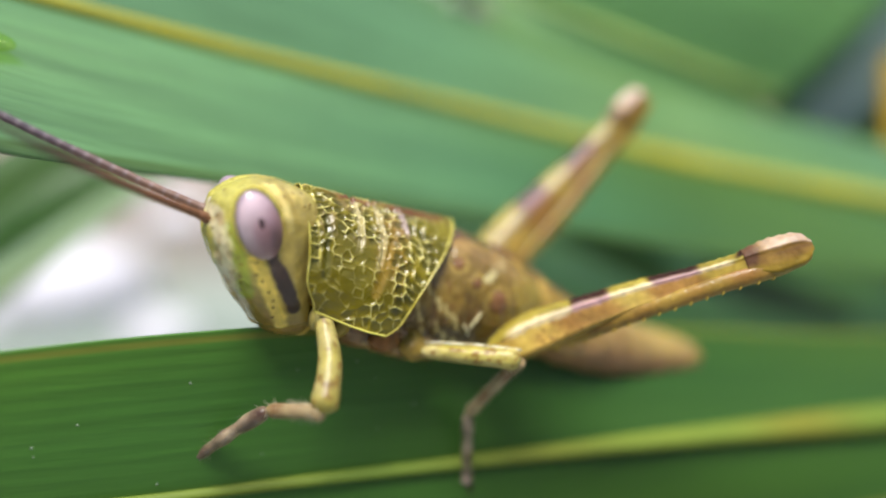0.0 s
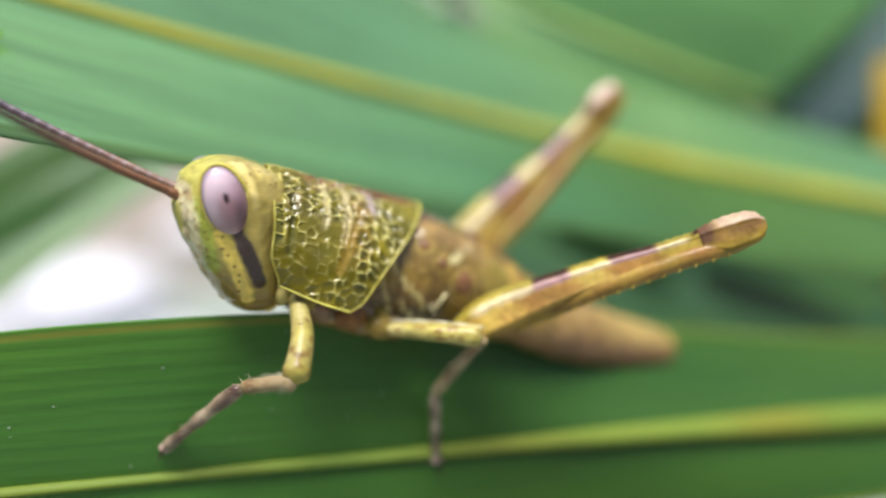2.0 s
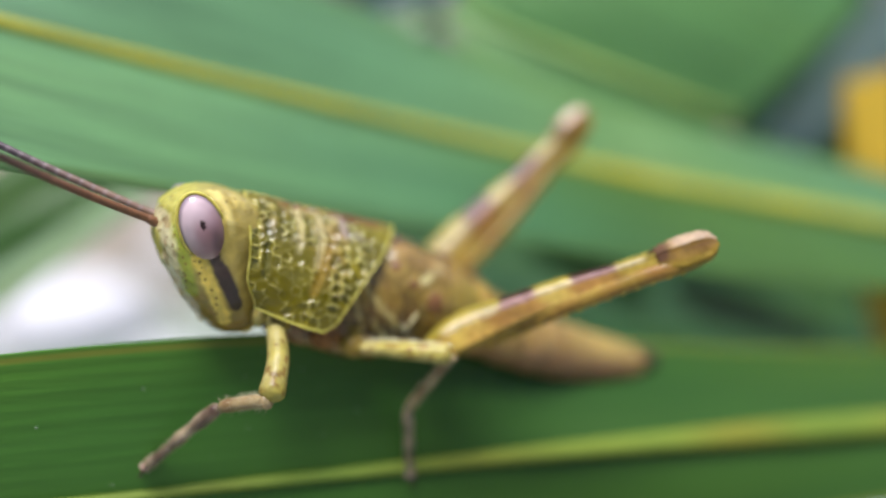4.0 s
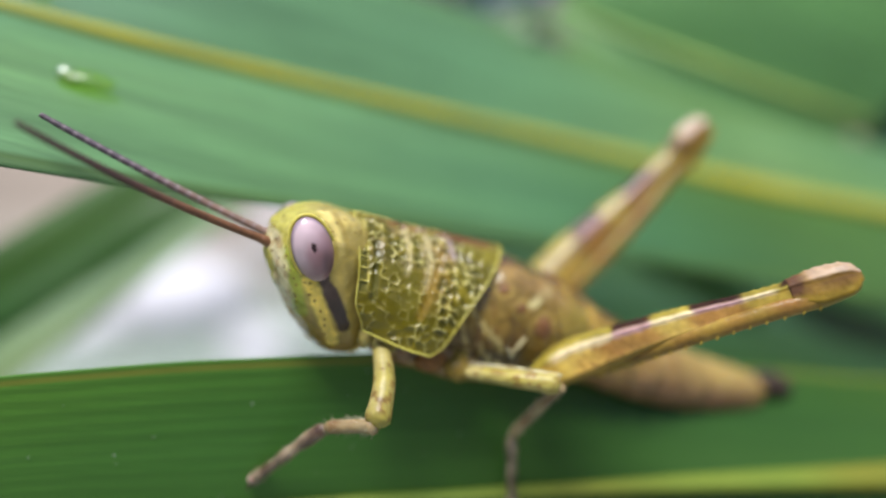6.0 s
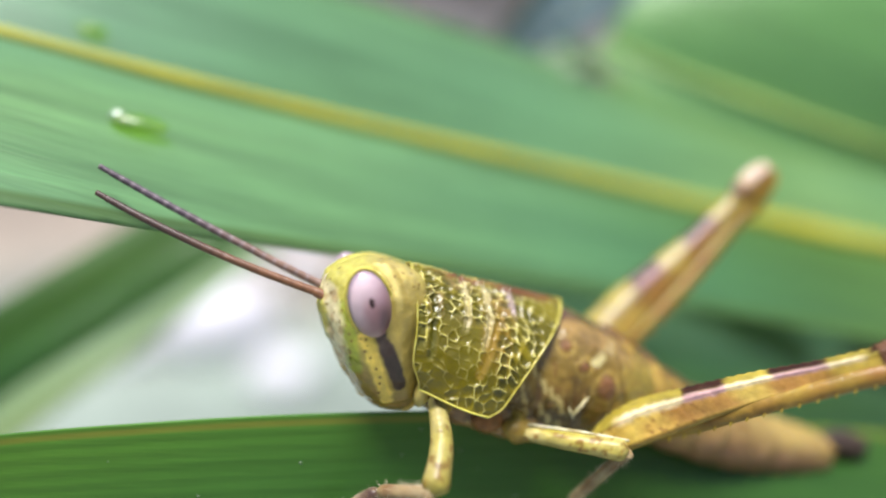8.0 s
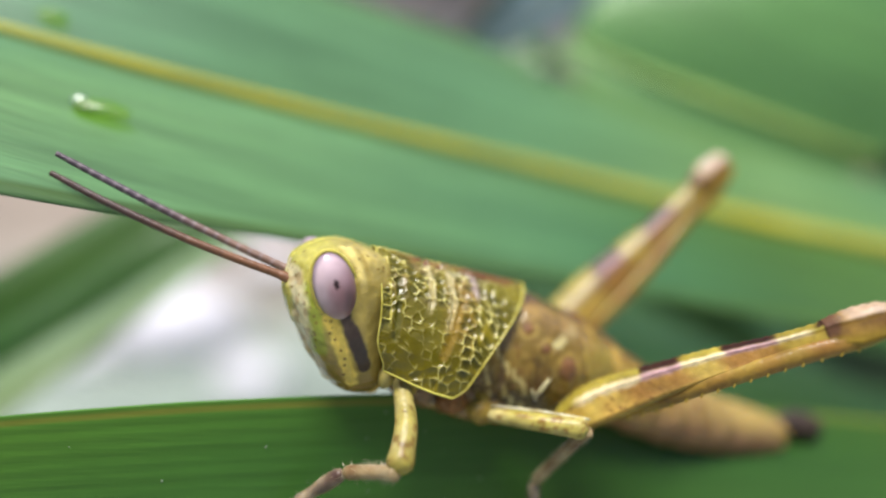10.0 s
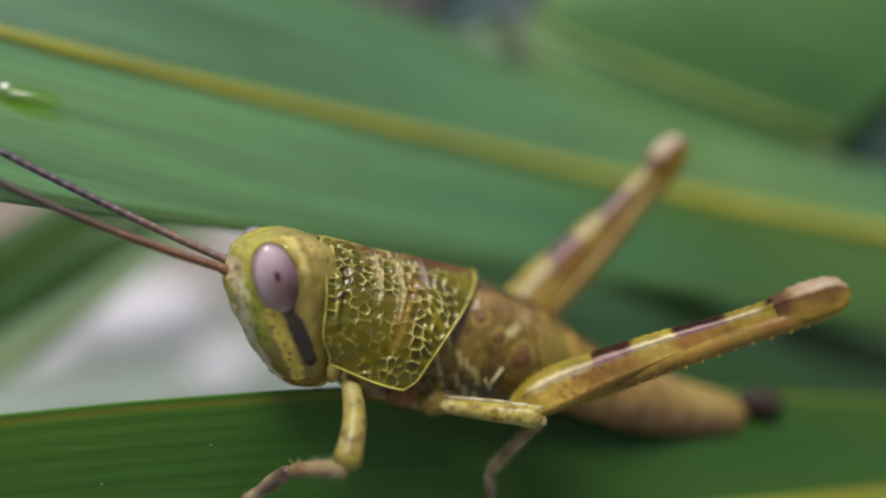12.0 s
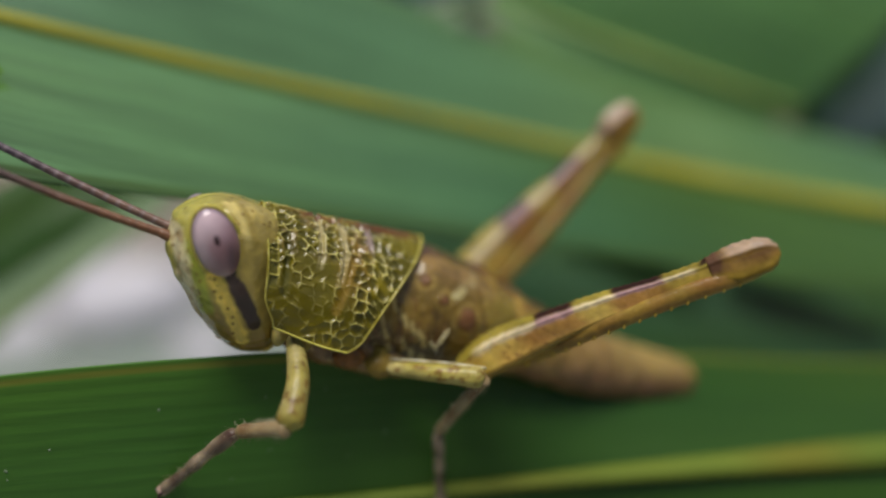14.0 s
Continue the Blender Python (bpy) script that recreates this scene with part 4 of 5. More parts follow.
def thorax():
    top = [(0.05, -0.09), (0.4, -0.085), (0.66, -0.06), (0.78, -0.036), (0.9, -0.055), (1.1, -0.1), (1.25, -0.155)]
    low = [(0.05, -0.56), (0.3, -0.59), (0.6, -0.61), (0.9, -0.6), (1.1, -0.57), (1.25, -0.53)]
    half = [(0.05, 0.14), (0.3, 0.19), (0.5, 0.215), (0.7, 0.255), (0.9, 0.285), (1.1, 0.27), (1.25, 0.24)]
    rings = []
    for i in range(181):
        x = 0.05 + 1.2 * i / 180
        ring = []
        for px, py, pz in egg(x, line_at(top, x), line_at(low, x), line_at(half, x), 150):
            fold = 0.0
            for a, b in (((0.60, -0.15), (0.68, -0.5)), ((0.80, -0.27), (0.86, -0.52)), ((1.02, -0.16), (1.10, -0.42))):
                d, k = near_line((px, pz), a, b)
                fold -= 0.012 * smooth(0.035, 0.0, d)
            for cx, cz, r in ((0.95, -0.27, 0.05), (0.725, -0.135, 0.028), (0.82, -0.20, 0.018)):
                fold += 0.010 * smooth(r + 0.016, r * 0.4, math.hypot(px - cx, pz - cz))
            pad, k = near_line((px, pz), (0.70, -0.10), (1.12, -0.20))
            fold += 0.007 * smooth(0.012, 0.0, pad - 0.03) * smooth(-0.03, 0.03, pz + 0.10 + 0.24 * (px - 0.70))
            lump = fold + 0.010 * wobble(px, py, pz, 7) + 0.007 * wobble(px, py, pz, 24) * smooth(-0.2, -0.4, pz) + 0.004 * wobble(px, py, pz, 32, 7) + 0.002 * wobble(px, py, pz, 60)
            ring.append((px, py * (1 + 3 * lump), pz + lump * 0.3))
        rings.append(ring)
    v, f = skin(rings)
    t = part("thorax", v, f, GLOSSY, hopper, "brownish side plates with pale yellow seams", pigment=thorax_tone)
    # bright ridge over the hind leg's root
    for pts, r in (([(0.835, -0.285, -0.41), (0.85, -0.292, -0.365), (0.868, -0.29, -0.32)], 0.006), ([(0.80, -0.285, -0.385), (0.812, -0.29, -0.405), (0.832, -0.288, -0.415)], 0.004), ([(0.835, -0.285, -0.41), (0.84, -0.285, -0.44)], 0.004)):
        v, f = skin(tube(pts, [(0, r * 0.6), (0.5, r), (1, r * 0.6)], 8, 12))
        part("seam_ridge", v, f, CHITIN, t, pigment=(0.82, 0.72, 0.42))


thorax()


def chest():
    """The underside between the neck and the middle legs, and the lobes from which the legs hang."""
    def tone_of(x, y, z):
        tone = mixed((0.17, 0.085, 0.04), (0.27, 0.16, 0.06), 0.5 + wobble(x, y, z, 9, 2))
        tone = mixed(tone, (0.36, 0.27, 0.10), 0.7 * smooth(0.06, 0.02, abs(wobble(x, y, z, 16, 5))))
        return mixed(tone, (0.07, 0.035, 0.02), 0.6 * smooth(0.2, 0.34, wobble(x, y, z, 24, 1)))

    rings = []
    for i in range(49):
        k = i / 48
        x = 0.10 + 0.72 * k
        high = line_at([(0, 0.05), (0.12, 0.10), (0.5, 0.14), (0.9, 0.13), (1, 0.06)], k)
        half = line_at([(0, 0.08), (0.12, 0.15), (0.5, 0.225), (0.9, 0.245), (1, 0.12)], k)
        mid = line_at([(0, -0.47), (0.3, -0.50), (0.7, -0.525), (1, -0.52)], k)
        rings.append([(px, py * (1 + 0.5 * wobble(px, py, pz, 13) * 0.16), pz + 0.012 * wobble(px, py, pz, 11, 3)) for px, py, pz in egg(x, mid + high, mid - high, half, 60, 2.2)])
    c = part("chest", *skin(rings), GLOSSY, hopper, "reddish-brown wrinkled underside", pigment=tone_of)
    for at, axes, tone in (((0.160, -0.200, -0.480), ((0.034, 0, 0.012), (0, 0.04, 0), (-0.008, 0, 0.055)), (0.50, 0.42, 0.16)),
                           ((0.245, -0.225, -0.485), ((0.055, 0, 0), (0, 0.06, 0), (0, 0, 0.06)), (0.34, 0.25, 0.07)),
                           ((0.47, -0.235, -0.53), ((0.07, 0, 0.02), (0, 0.05, 0), (-0.02, 0, 0.055)), (0.25, 0.12, 0.05)),
                           ((0.62, -0.255, -0.545), ((0.08, 0, 0), (0, 0.055, 0), (0, 0, 0.055)), (0.30, 0.21, 0.06))):
        v, f = ellipsoid(at, axes, 12, 18)
        v = [tuple(Vector(p) + Vector((0.008, 0.004, 0.008)) * wobble(*p, 22, 3)) for p in v]
        part("leg_root_lobe", v, f, CHITIN, c, pigment=lambda x, y, z, tone=tone: mixed(tone, (0.12, 0.065, 0.025), 0.5 * smooth(0.1, 0.35, wobble(x, y, z, 26, 4))))


chest()


def abdomen_tone(x, y, z):
    tone = mixed((0.27, 0.175, 0.075), (0.36, 0.25, 0.105), 0.5 + wobble(x, y, z, 7, 2))
    tone = mixed(tone, (0.40, 0.28, 0.075), 0.6 * smooth(1.75, 1.4, x))
    low = smooth(-0.36, -0.56, z + 0.05 * wobble(x, y, z, 10))
    tone = mixed(tone, (0.27, 0.155, 0.105), 0.85 * low)
    tone = mixed(tone, (0.14, 0.065, 0.035), 0.6 * smooth(0.16, 0.36, wobble(x, y, z, 30, 5)))
    tone = mixed(tone, (0.10, 0.05, 0.03), 0.9 * smooth(0.12, 0.07, abs(y)) * smooth(-0.45, -0.35, z) * smooth(2.1, 1.6, x))
    tone = mixed(tone, (0.43, 0.32, 0.125), 0.7 * smooth(1.8, 2.3, x) * (1 - low))
    return tone


def abdomen():
    top = [(0.85, -0.05), (1.02, -0.068), (1.22, -0.132), (1.39, -0.19), (1.56, -0.25), (1.9, -0.315), (2.2, -0.35), (2.45, -0.375), (2.6, -0.40), (2.72, -0.43)]
    low = [(0.85, -0.55), (1.2, -0.57), (1.5, -0.605), (1.86, -0.655), (2.2, -0.665), (2.45, -0.65), (2.6, -0.62), (2.72, -0.58)]
    half = [(0.85, 0.25), (1.2, 0.25), (1.5, 0.23), (1.9, 0.20), (2.2, 0.165), (2.45, 0.14), (2.6, 0.12), (2.72, 0.09)]
    root = new("abdomen")
    root.parent = hopper
    cuts = [0.9, 1.12, 1.34, 1.56, 1.77, 1.97, 2.15, 2.32, 2.46, 2.56, 2.63]
    for a, b in zip(cuts, cuts[1:]):
        rings = []
        for i in range(13):
            k = i / 12
            x = a + (b - a + 0.03) * k
            flare = 0.93 + 0.09 * smooth(0.0, 0.85, k) - 0.05 * smooth(0.90, 1.0, k)
            t0, l0, h0 = line_at(top, x), line_at(low, x), line_at(half, x)
            m, hh = (t0 + l0) / 2, (t0 - l0) / 2
            rings.append([(px, py + 0.006 * wobble(px, py, pz, 14), pz + 0.006 * wobble(px, py, pz, 12, 4)) for px, py, pz in egg(x, m + hh * flare, m - hh * flare, h0 * flare, 48, 2.15)])
        v, f = skin(rings)
        part("abdomen_segment", v, f, BELLY, root, pigment=abdomen_tone)
    for side in (-1, 1):
        v, f = skin(tube([(2.55, side * 0.07, -0.45), (2.62, side * 0.085, -0.45), (2.69, side * 0.08, -0.46)], [(0, 0.028), (0.6, 0.02), (1, 0.006)], 8, 12))
        part("cercus", v, f, BELLY, root, pigment=(0.4, 0.27, 0.1))


abdomen()


# ---- hind legs ----
# half section of the thigh from its top edge to its lower edge: width, height
SECTION = [(0.0, 1.0), (0.30, 0.985), (0.62, 0.89), (0.86, 0.78), (1.0, 0.715), (0.97, 0.66), (0.92, 0.60), (0.92, 0.40), (0.94, 0.22), (0.97, 0.13), (0.8, 0.06), (0.4, 0.01), (0.0, 0.0)]


def hind_leg(hip, knee, side, lift, tops, lows, wide, shin):
    """tops, lows: keys of the upper and lower edge along the thigh; shin: places (f, height, inwards) of the folded shin."""
    hip, knee = Vector(hip), Vector(knee)
    e1 = (knee - hip).normalized()
    e3 = (Vector(lift) - e1 * e1.dot(Vector(lift))).normalized()
    e2 = e1.cross(e3) * (1 if (e1.cross(e3)).y * side > 0 else -1)
    long = (knee - hip).length
    root = new("hind_leg")
    root.parent = hopper
    half = [curve_at([(w, h, 0) for w, h in SECTION], j / 30) for j in range(31)]
    loop = [(w, h) for w, h, _ in half] + [(-w, h) for w, h, _ in half[-2:0:-1]]

    def blade(f0, f1, steps, grow, tone_of, blunt=0.0):
        rings, tones = [], []
        for i in range(steps + 1):
            g = i / steps
            f = f0 + (f1 - f0) * g
            t, b = line_at(tops, f), line_at(lows, f)
            m, hh = (t + b) / 2, (t - b) / 2 * grow
            w0 = line_at(wide, f) * grow
            end = 1.0
            if blunt:
                end = 1 - 0.35 * smooth(1 - blunt, 1.0, g) ** 2 - 0.3 * smooth(1 - blunt * 0.3, 1.0, g)
            ring = []
            for w, h in loop:
                teeth = 0.0022 * math.sin(f * 210) * smooth(0.97, 1.0, h)
                chev = 0.0009 * math.sin(f * 120 + h * 9) * smooth(0.25, 0.35, h) * smooth(0.62, 0.55, h)
                y2, z3 = w * w0 * end + math.copysign(chev, w), (m + hh * (2 * h - 1) * end + teeth)
                p = hip + e1 * long * f + e2 * y2 + e3 * z3
                ring.append(p)
                tones.append(tone_of(f, h, p))
            rings.append(ring)
        return (*skin(rings), tones)

    def thigh_tone(f, h, p):
        spot = wobble(p.x, p.y, p.z, 9, 1.5)
        fine = wobble(p.x, p.y, p.z, 34, 2.5)
        g = f + 0.012 * wobble(p.x, p.y, p.z, 30)
        bands = max(smooth(0.275, 0.295, g) * smooth(0.425, 0.40, g), smooth(0.53, 0.55, g) * smooth(0.70, 0.675, g), smooth(0.795, 0.81, g))
        face = smooth(0.25, 0.32, f + 0.1 * h) * smooth(0.50, 0.44, f + 0.1 * h) + smooth(0.52, 0.57, f + 0.05 * h) * smooth(0.74, 0.69, f + 0.05 * h)
        if h > 0.69:
            tone = mixed((0.23, 0.18, 0.04), (0.33, 0.265, 0.065), 0.5 + spot)
            tone = mixed(tone, (0.028, 0.008, 0.005), 0.98 * bands * smooth(0.76, 0.82, h + 0.02 * fine))
        else:
            tone = mixed((0.42, 0.265, 0.085), (0.46, 0.335, 0.105), 0.5 + spot)
            tone = mixed(tone, (0.33, 0.25, 0.055), 0.65 * smooth(0.58, 0.72, f) + 0.3 * smooth(0.2, 0.05, f))
            tone = mixed(tone, (0.24, 0.10, 0.045), 0.6 * face * smooth(0.05, 0.2, h))
            tone = mixed(tone, (0.15, 0.07, 0.03), 0.6 * smooth(0.28, 0.4, wobble(p.x, p.y, p.z, 50, 4)) * smooth(0.45, 0.3, f))
            tone = mixed(tone, (0.33, 0.21, 0.065), 0.6 * smooth(0.16, 0.1, h))
            tone = mixed(tone, (0.13, 0.065, 0.03), 0.75 * smooth(0.80, 0.84, f + 0.02 * fine) * smooth(0.3, 0.45, h))
        pale = mixed((0.68, 0.57, 0.36), (0.42, 0.27, 0.27), bands)
        tone = mixed(tone, pale, 0.95 * smooth(0.12, 0.06, abs(h - 0.70) * (1.0 if side < 0 else 0.8) + 0.03 * fine) * smooth(0.04, 0.1, f) * smooth(0.80, 0.76, f))
        return tone

    v, fc, tones = blade(-0.03, 0.87, 130, 1.0, thigh_tone)
    part("femur", v, fc, CHITIN, root, "golden femur with dark brown bands and a pale keel", pigment=tones)

    def knee_tone(f, h, p):
        tone = mixed((0.30, 0.19, 0.06), (0.22, 0.13, 0.045), 0.5 + wobble(p.x, p.y, p.z, 12, 3))
        tone = mixed(tone, (0.27, 0.19, 0.035), 0.7 * smooth(0.40, 0.2, h))
        tone = mixed(tone, (0.10, 0.05, 0.035), 0.85 * smooth(0.875, 0.845, f + 0.015 * wobble(p.x, p.y, p.z, 30)) * smooth(0.2, 0.45, h))
        tone = mixed(tone, (0.14, 0.07, 0.04), 0.5 * smooth(0.05, 0.02, abs(h - 0.55)) * smooth(0.88, 0.92, f))
        return mixed(tone, (0.52, 0.39, 0.30) if side < 0 else (0.60, 0.47, 0.38), (0.68 if side < 0 else 0.85) * smooth(0.62, 0.76, h + 0.06 * wobble(p.x, p.y, p.z, 20)) * smooth(0.85, 0.90, f))

    v, fc, tones = blade(0.82, 1.012, 40, 1.05, knee_tone, 0.28)
    part("knee", v, fc, CHITIN, root, "pale pinkish knee with brown lobes", pigment=tones)
    # shin folded back under the thigh
    path = [hip + e1 * long * f + e3 * h - e2 * inward for f, h, inward in shin]
    v, fc = skin(tube(path, [(0, 0.034), (0.2, 0.042), (0.8, 0.040), (1, 0.036)], 12, 50))
    part("tibia", v, fc, CHITIN, root, "yellow-brown spiny shin", pigment=lambda x, y, z: mixed((0.31, 0.22, 0.060), (0.28, 0.16, 0.055), 0.5 + wobble(x, y, z, 8)))
    for i in range(15):
        g = 0.18 + 0.76 * i / 14
        for out in (-1, 1):
            p = curve_at(path, g) + e2 * out * 0.014 - e3 * 0.018
            tip = p - e3 * (0.030 if side < 0 else 0.042) + e2 * out * 0.010 - e1 * 0.02
            v, fc = skin(tube([p, (p + tip) / 2, tip], [(0, 0.010 if side < 0 else 0.017), (0.5, 0.006 if side < 0 else 0.013), (1, 0.002)], 6, 4))
            part("spine", v, fc, CHITIN, root, pigment=(0.44, 0.31, 0.08))
    return root


near_hind_leg = hind_leg((0.96, -0.335, -0.455), (1.765, -1.0, 0.425), -1, (-0.1, 0.42, 1),
         [(-0.03, 0.0), (0.0, 0.035), (0.07, 0.078), (0.17, 0.100), (0.28, 0.097), (0.41, 0.092), (0.52, 0.085), (0.68, 0.068), (0.79, 0.064), (0.84, 0.072), (0.90, 0.080), (1.0, 0.068)],
         [(-0.03, -0.075), (0.0, -0.09), (0.07, -0.098), (0.2, -0.080), (0.33, -0.058), (0.47, -0.042), (0.6, -0.034), (0.75, -0.034), (0.84, -0.046), (0.9, -0.070), (1.0, -0.060)],
         [(0, 0.04), (0.1, 0.055), (0.4, 0.050), (0.8, 0.041), (0.9, 0.046), (1.0, 0.040)],
         [(0.965, -0.03, 0.0), (0.9, -0.038, 0.0), (0.75, -0.036, -0.012), (0.6, -0.040, -0.012), (0.45, -0.046, -0.004), (0.3, -0.056, 0.04), (0.15, -0.06, 0.10)])
hind_leg((1.14, 0.32, -0.31), (2.055, 0.56, 0.89), 1, (-0.5, 0.30, 1),
         [(-0.03, 0.0), (0.0, 0.045), (0.1, 0.095), (0.25, 0.10), (0.41, 0.080), (0.62, 0.055), (0.77, 0.056), (0.84, 0.072), (0.9, 0.086), (1.0, 0.068)],
         [(-0.03, -0.10), (0.0, -0.135), (0.1, -0.145), (0.25, -0.125), (0.41, -0.10), (0.62, -0.072), (0.77, -0.062), (0.84, -0.072), (0.9, -0.10), (1.0, -0.085)],
         [(0, 0.045), (0.1, 0.062), (0.4, 0.055), (0.8, 0.044), (0.9, 0.05), (1.0, 0.044)],
         [(0.965, -0.07, 0.0), (0.9, -0.09, 0.0), (0.75, -0.09, 0.012), (0.6, -0.115, 0.02), (0.45, -0.140, 0.025), (0.3, -0.155, 0.025), (0.12, -0.165, 0.02)])


# ---- front and middle legs ----
def leg_tone(x, y, z):
    tone = mixed((0.35, 0.295, 0.085), (0.47, 0.40, 0.17), 0.5 + 1.2 * wobble(x, y, z, 10))
    return mixed(tone, (0.17, 0.09, 0.03), 0.8 * smooth(0.2, 0.3, wobble(x, y, z, 36, 3)))


def shin_tone(x, y, z):
    return mixed((0.43, 0.345, 0.20), (0.23, 0.155, 0.085), 0.5 + 1.1 * wobble(x, y, z, 11, 2))


def foot_tone(x, y, z):
    return mixed((0.36, 0.285, 0.20), (0.12, 0.08, 0.06), 0.5 + 1.2 * wobble(x, y, z, 13, 5))


def hairs(points, radius, count, seed, parent, length=0.024):
    rng = random.Random(seed)
    verts, faces = [], []
    for _ in range(count):
        g = rng.uniform(0.03, 0.97)
        p = curve_at(points, g)
        way = curve_at(points, min(g + 0.02, 1)) - curve_at(points, max(g - 0.02, 0))
        a0, side, top = frame_along(way)
        t = rng.uniform(0, 2 * math.pi)
        out = side * math.cos(t) + top * math.sin(t)
        base, tip = p + out * radius * 0.9, p + out * (radius + length * rng.uniform(0.5, 1.1)) + a0 * 0.015
        k = len(verts)
        verts += [base + a0 * 0.0009, base - a0 * 0.0009, base + out.cross(a0) * 0.0009, tip]
        faces += [(k, k + 1, k + 3), (k + 1, k + 2, k + 3), (k + 2, k, k + 3)]
    tagged(part("hairs", verts, faces, HAIR, parent), kind="stuff")


def walking_leg(name, coxa, hip, knee, bend, toe, thick, seed):
    root = new(name)
    root.parent = hopper
    coxa, hip, knee, bend, toe = [Vector(p) for p in (coxa, hip, knee, bend, toe)]
    v, f = skin(tube([coxa, (coxa + hip) / 2 + Vector((0, 0, 0.01)), hip], [(0, thick * 0.7), (0.6, thick * 0.8), (1, thick * 0.72)], 14, 14))
    part("coxa", v, f, CHITIN, root, pigment=lambda x, y, z: mixed((0.34, 0.26, 0.06), (0.16, 0.09, 0.03), 0.5 + wobble(x, y, z, 14)))
    mid = (hip + knee) / 2 + Vector((0.022 if name == 'foreleg' else 0.0, -0.02, 0.01))
    v, f = skin(tube([hip, mid, knee], [(0, thick * 0.62), (0.2, thick * 0.78), (0.45, thick * 0.90), (0.75, thick * 1.0), (0.92, thick * 1.10), (1, thick * 0.9)], 18, 40))
    part("femur", v, f, CHITIN, root, "yellow spotted femur", pigment=leg_tone)
    a0, side, top = frame_along(knee - hip)
    bright = (0.50, 0.46, 0.32)
    line = [hip + (top - side * 0.3).normalized() * thick * 0.9, mid + (top - side * 0.3).normalized() * thick * 1.0, knee + (top - side * 0.3).normalized() * thick * 0.96]
    v, f = skin(tube(line, [(0, 0.005), (0.5, 0.009), (1, 0.006)], 8, 24))
    if name == "middle_leg":
        part("femur_keel", v, f, CHITIN, root, pigment=lambda x, y, z: mixed(bright, (0.26, 0.21, 0.10), smooth(0.05, 0.25, wobble(x, y, z, 22))))
    shin = [knee, knee * 0.7 + bend * 0.3 + Vector((0, 0, 0.006)), bend]
    v, f = skin(tube(shin, [(0, thick * 0.75), (0.2, thick * 0.6), (0.8, thick * 0.58), (1, thick * 0.66)], 12, 22))
    part("tibia", v, f, CHITIN, root, "brownish hairy shin", pigment=shin_tone)
    hairs(shin, thick * 0.58, 220, seed, root, 0.028)
    foot = [bend, bend * 0.62 + toe * 0.38 + Vector((0, 0, 0.008)), bend * 0.3 + toe * 0.7, toe]
    v, f = skin(tube(foot, [(0, thick * 0.58), (0.2, thick * 0.66), (0.34, thick * 0.5), (0.5, thick * 0.6), (0.62, thick * 0.45), (0.85, thick * 0.5), (1, thick * 0.62)], 12, 40))
    part("tarsus", v, f, CHITIN, root, "greyish-brown jointed foot", pigment=foot_tone)
    hairs(foot, thick * 0.5, 90, seed + 1, root, 0.026)
    v, f = ellipsoid(toe - Vector((0, 0, 0.002)), ((0.03, 0, 0), (0, 0.03, 0), (0, 0, 0.022)), 8, 12)
    part("foot_pad", v, f, CHITIN, root, pigment=(0.42, 0.30, 0.25))
    fwd = (toe - bend).normalized()
    for s in (-1, 1):
        q = toe + Vector((0, s * 0.02, 0))
        v, f = skin(tube([q, q + fwd * 0.03 + Vector((0, s * 0.012, 0.02)), q + fwd * 0.055 + Vector((0, s * 0.02, -0.012))], [(0, 0.011), (0.6, 0.008), (1, 0.002)], 8, 8))
        part("claw", v, f, CHITIN, root, pigment=DARK)
    return root


foreleg = walking_leg("foreleg", (0.2, -0.12, -0.42), (0.215, -0.21, -0.472), (0.186, -0.571, -0.705), (0.058, -0.35, -0.86), (-0.125, -0.128, -1.295), 0.051, 1)
walking_leg("middle_leg", (0.58, -0.15, -0.48), (0.63, -0.285, -0.54), (0.965, -0.545, -0.412), (0.95, -0.345, -0.80), (1.10, -0.32, -1.165), 0.043, 3)
walking_leg("middle_leg", (0.66, 0.1, -0.54), (0.75, 0.16, -0.55), (1.14, 0.14, -0.55), (1.40, 0.0, -0.69), (1.56, -0.12, -0.80), 0.034, 5)


# ---- antennae: each runs forward from its root along its own axis ----
def antenna(name, side, long, tones, label):
    root = new(name)
    root.parent = hopper
    tagged(root, label)
    v, f = skin(tube([(0.02, 0, 0), (-0.03, 0, 0), (-0.075, 0, 0)], [(0, 0.02), (0.5, 0.022), (1, 0.018)], 12, 10))
    part("scape", v, f, FEELER, root, pigment=tones[0])
    count = 20
    for i in range(count):
        a, b = i / count, (i + 1) / count
        def at(g):
            return Vector((-0.06 - (long - 0.06) * g, side * 0.03 * math.sin(g * 2.6), 0.05 * (g * g - g) * 1.3))
        r = line_at([(0, 0.0175), (0.3, 0.0165), (0.6, 0.0155), (0.9, 0.0135), (1, 0.009)], a)
        pts = [at(a), at((a + b) / 2), at(b)]
        v, f = skin(tube(pts, [(0, r), (0.5, r * 1.02), (1, r)], 12, 8, rounded=False), caps=i == count - 1)
        base = mixed(tones[0], tones[1], smooth(0.1, 0.65, a))
        ringed = tones[2]
        def tone(x, y, z, base=base, a=a, b=b):
            g = (-x - 0.06) / (long - 0.06)
            return mixed(base, ringed, (0.22 if side < 0 else 0.34) * smooth(0.25, 0.05, min(g - a, b - g) / (b - a)))
        part("antenna_joint", v, f, FEELER, root, pigment=tone)
    return root


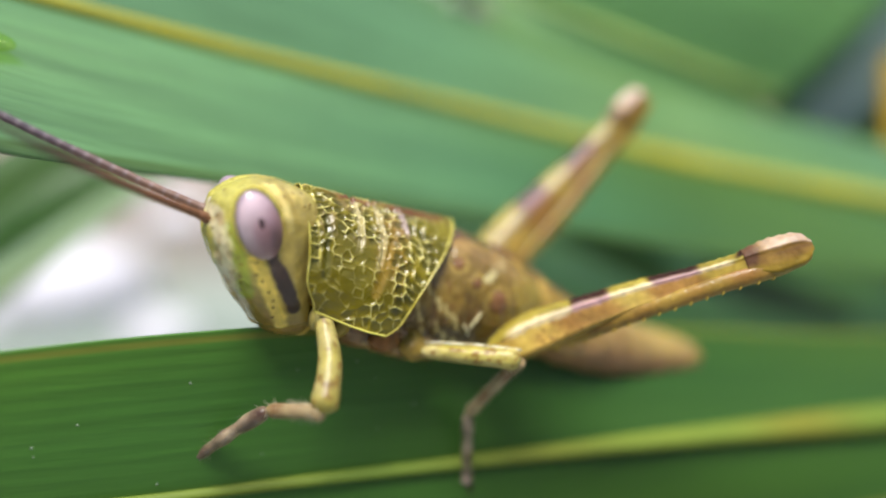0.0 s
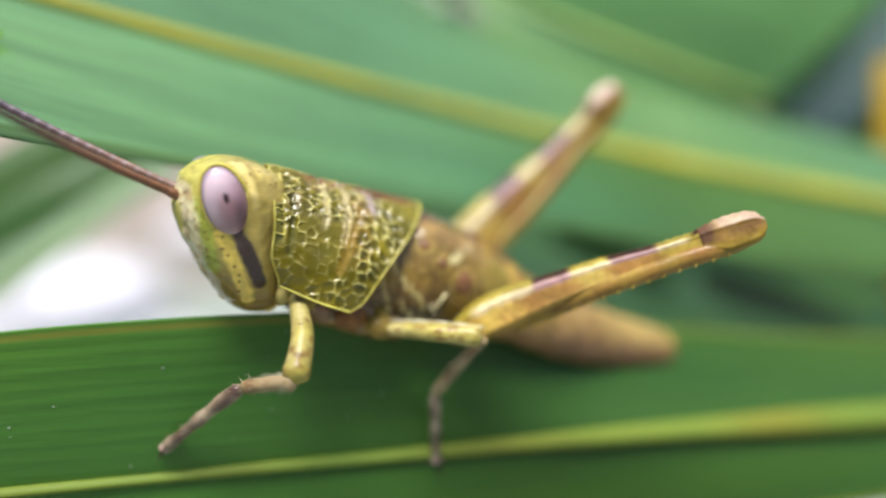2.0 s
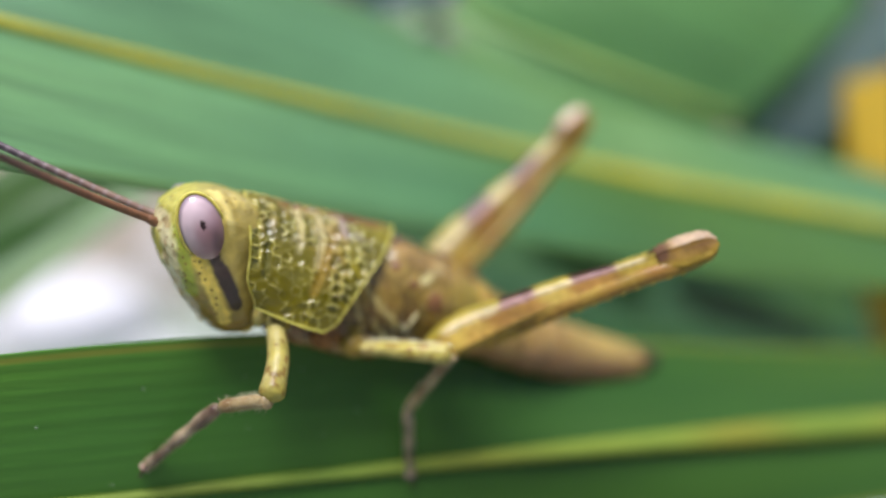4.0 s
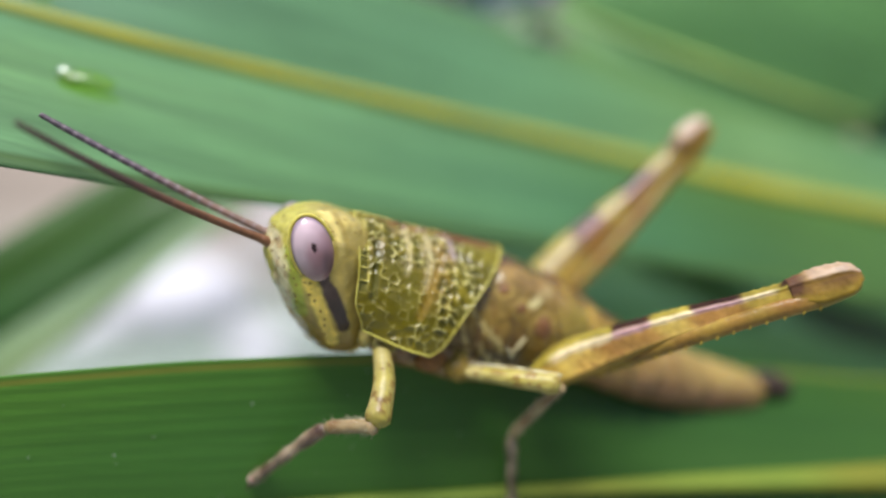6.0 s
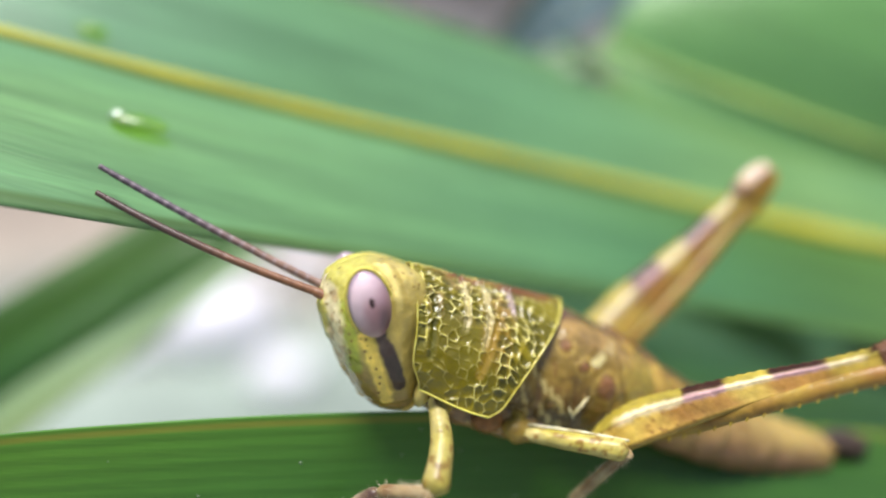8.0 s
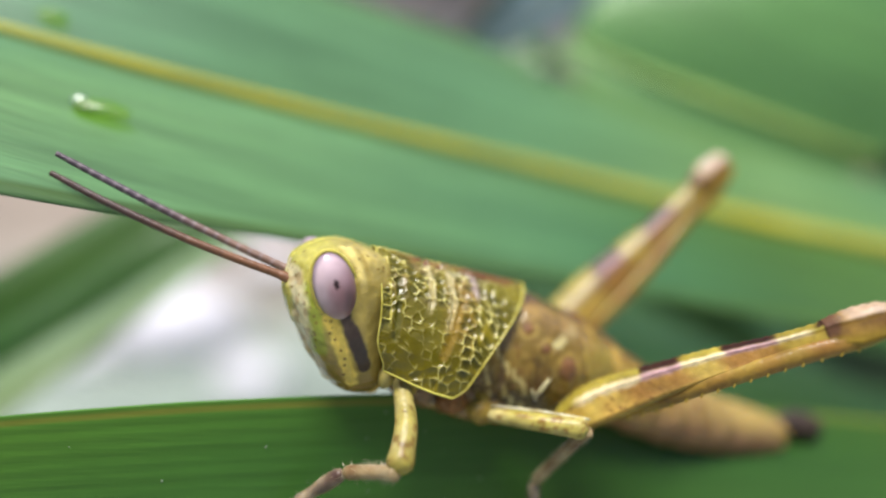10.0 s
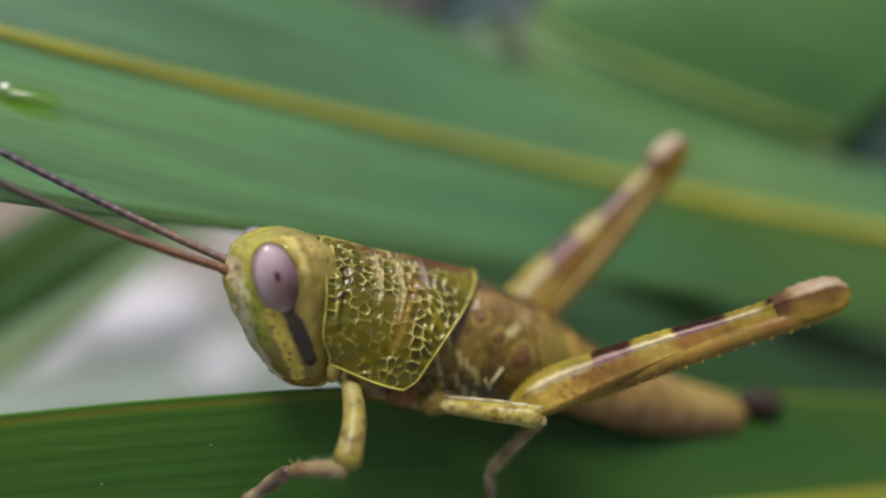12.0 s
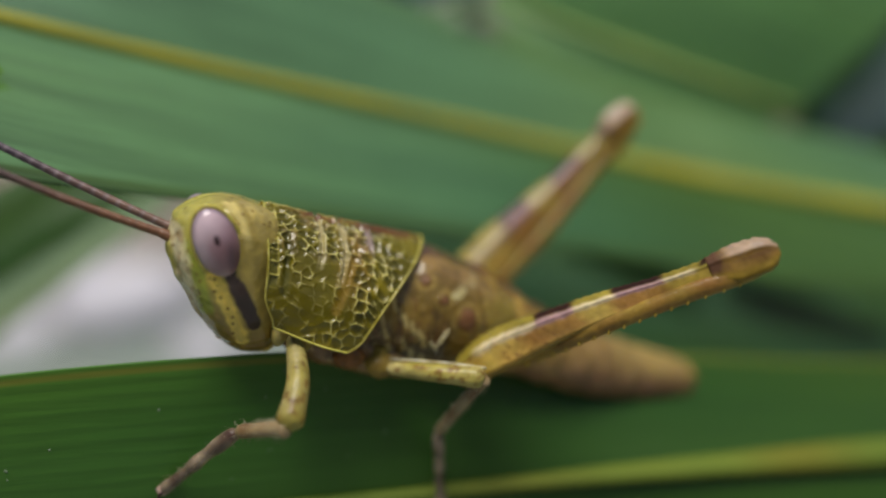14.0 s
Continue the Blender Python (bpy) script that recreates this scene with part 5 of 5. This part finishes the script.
near_antenna = antenna("antenna", -1, 1.02, ((0.20, 0.085, 0.035), (0.055, 0.027, 0.02), (0.12, 0.06, 0.04)), "reddish-brown antenna darkening towards its tip")
far_antenna = antenna("antenna", 1, 1.08, ((0.19, 0.105, 0.07), (0.075, 0.052, 0.065), (0.30, 0.24, 0.25)), "greyish-lilac ringed antenna")

# ---- dropping at the tail ----
v, f = ellipsoid((0, 0, 0), ((0.18, 0, 0), (0, 0.08, 0), (0, 0, 0.086)), 16, 20)
dropping = part("dropping", [tuple(Vector(p) * (1 + 0.12 * wobble(*p, 14, 2))) for p in v], f, FRASS)
tagged(dropping, "dark brown moist dropping coming from the abdomen", "dropping")

# ---- what moves ----
# seconds, rise and outward turn in degrees
NEAR_SWAY = [(0, 16.3, 4), (1.5, 16.7, 4), (3, 16.2, 4), (5.5, 15.2, 4), (6.5, 15.5, 5), (7, 9.5, -16), (9.5, 5.0, -23), (10, 7.0, -18), (10.5, 7.4, -17), (11, 7.2, -17), (12, 7.0, -17), (13, 7.8, -17), (14, 8.6, -17)]
FAR_SWAY = [(0, 10.6, 17), (1.5, 11.4, 17), (3, 10.0, 17), (5.5, 11.1, 17), (6.5, 11.5, 16), (7, 10.5, 18), (9.5, 9.5, 20), (10.5, 8.7, 17), (11, 9.6, 17), (12, 10.5, 17), (13, 11.2, 17), (14, 11.7, 17)]
# seconds, how far the dropping has come out (cm along the body), sideways, height, tilt
DROPPING = [(0.0, 2.42, 0, -0.51, 0), (1.8, 2.42, 0, -0.51, 0), (2.5, 2.61, 0, -0.50, 0), (3.2, 2.67, 0, -0.49, 0), (5.5, 2.75, 0, -0.46, 0), (6.5, 2.80, 0, -0.445, 0), (9.5, 2.82, 0, -0.43, 2), (12.6, 2.86, 0, -0.405, 6),
            (12.73, 2.88, 0.02, -0.40, 30), (12.8, 2.93, 0.1, -0.38, 75), (12.9, 3.1, 0.3, -0.33, 140), (13.0, 4.3, 1.2, -0.2, 220), (13.1, 5.6, 2.4, -0.9, 300), (13.5, 9, 6, -30, 330), (13.6, 9.2, 6.2, -44, 330), (14.0, 9.2, 6.2, -44, 330)]


# seconds, how far the near hind leg is raised, in degrees
HIND_LEG_RISE = [(0, 0.0), (3, 0.3), (5.5, 1.2), (7, 1.4), (9.5, 1.9), (12, 3.5), (14, 3.0)]
# seconds, how much the foreleg is drawn up
FORELEG_DRAW = [(0, 1.0), (0.5, 0.85), (1, 0.7), (1.5, 0.5), (2, 0.1), (3, 0.0), (14, 0.0)]
# seconds, how far the carrying leaflet slides up along itself (cm)
LEAF_SWAY = [(0, 0.06), (0.5, 0.045), (1, 0.032), (1.5, 0.022), (2, 0.004), (3, 0.0), (14, 0.0)]


def motions():
    walk(standing_leaf, [(t, pose(0, 0, up * CM)) for t, up in LEAF_SWAY])
    for thing, root, rows, out in ((near_antenna, (-0.302, -0.050, -0.206), NEAR_SWAY, 1), (far_antenna, (-0.279, 0.050, -0.203), FAR_SWAY, -1)):
        walk(thing, [(t, pose(root[0] * CM, root[1] * CM, root[2] * CM, 0, rise, out * turn)) for t, rise, turn in rows])
    knee = Matrix.Translation((0.186 * CM, -0.571 * CM, -0.687 * CM))
    walk(foreleg, [(t, pose(-0.045 * k * CM, 0, -0.005 * k * CM) @ knee @ pose(0, 0, 0, 6 * k, -2.5 * k, 0) @ knee.inverted()) for t, k in FORELEG_DRAW])
    hip = Matrix.Translation((0.96 * CM, -0.335 * CM, -0.455 * CM))
    walk(near_hind_leg, [(t, hip @ pose(0, 0, 0, 0, -up, 0) @ hip.inverted()) for t, up in HIND_LEG_RISE])
    body = pose(-0.621 * CM, 0.014 * CM, 1.181 * CM, 0, 19.83, 20.27)
    walk(dropping, [(t, body @ pose(x * CM, y * CM, z * CM, 0, -tilt, 0)) for t, x, y, z, tilt in DROPPING])


motions()
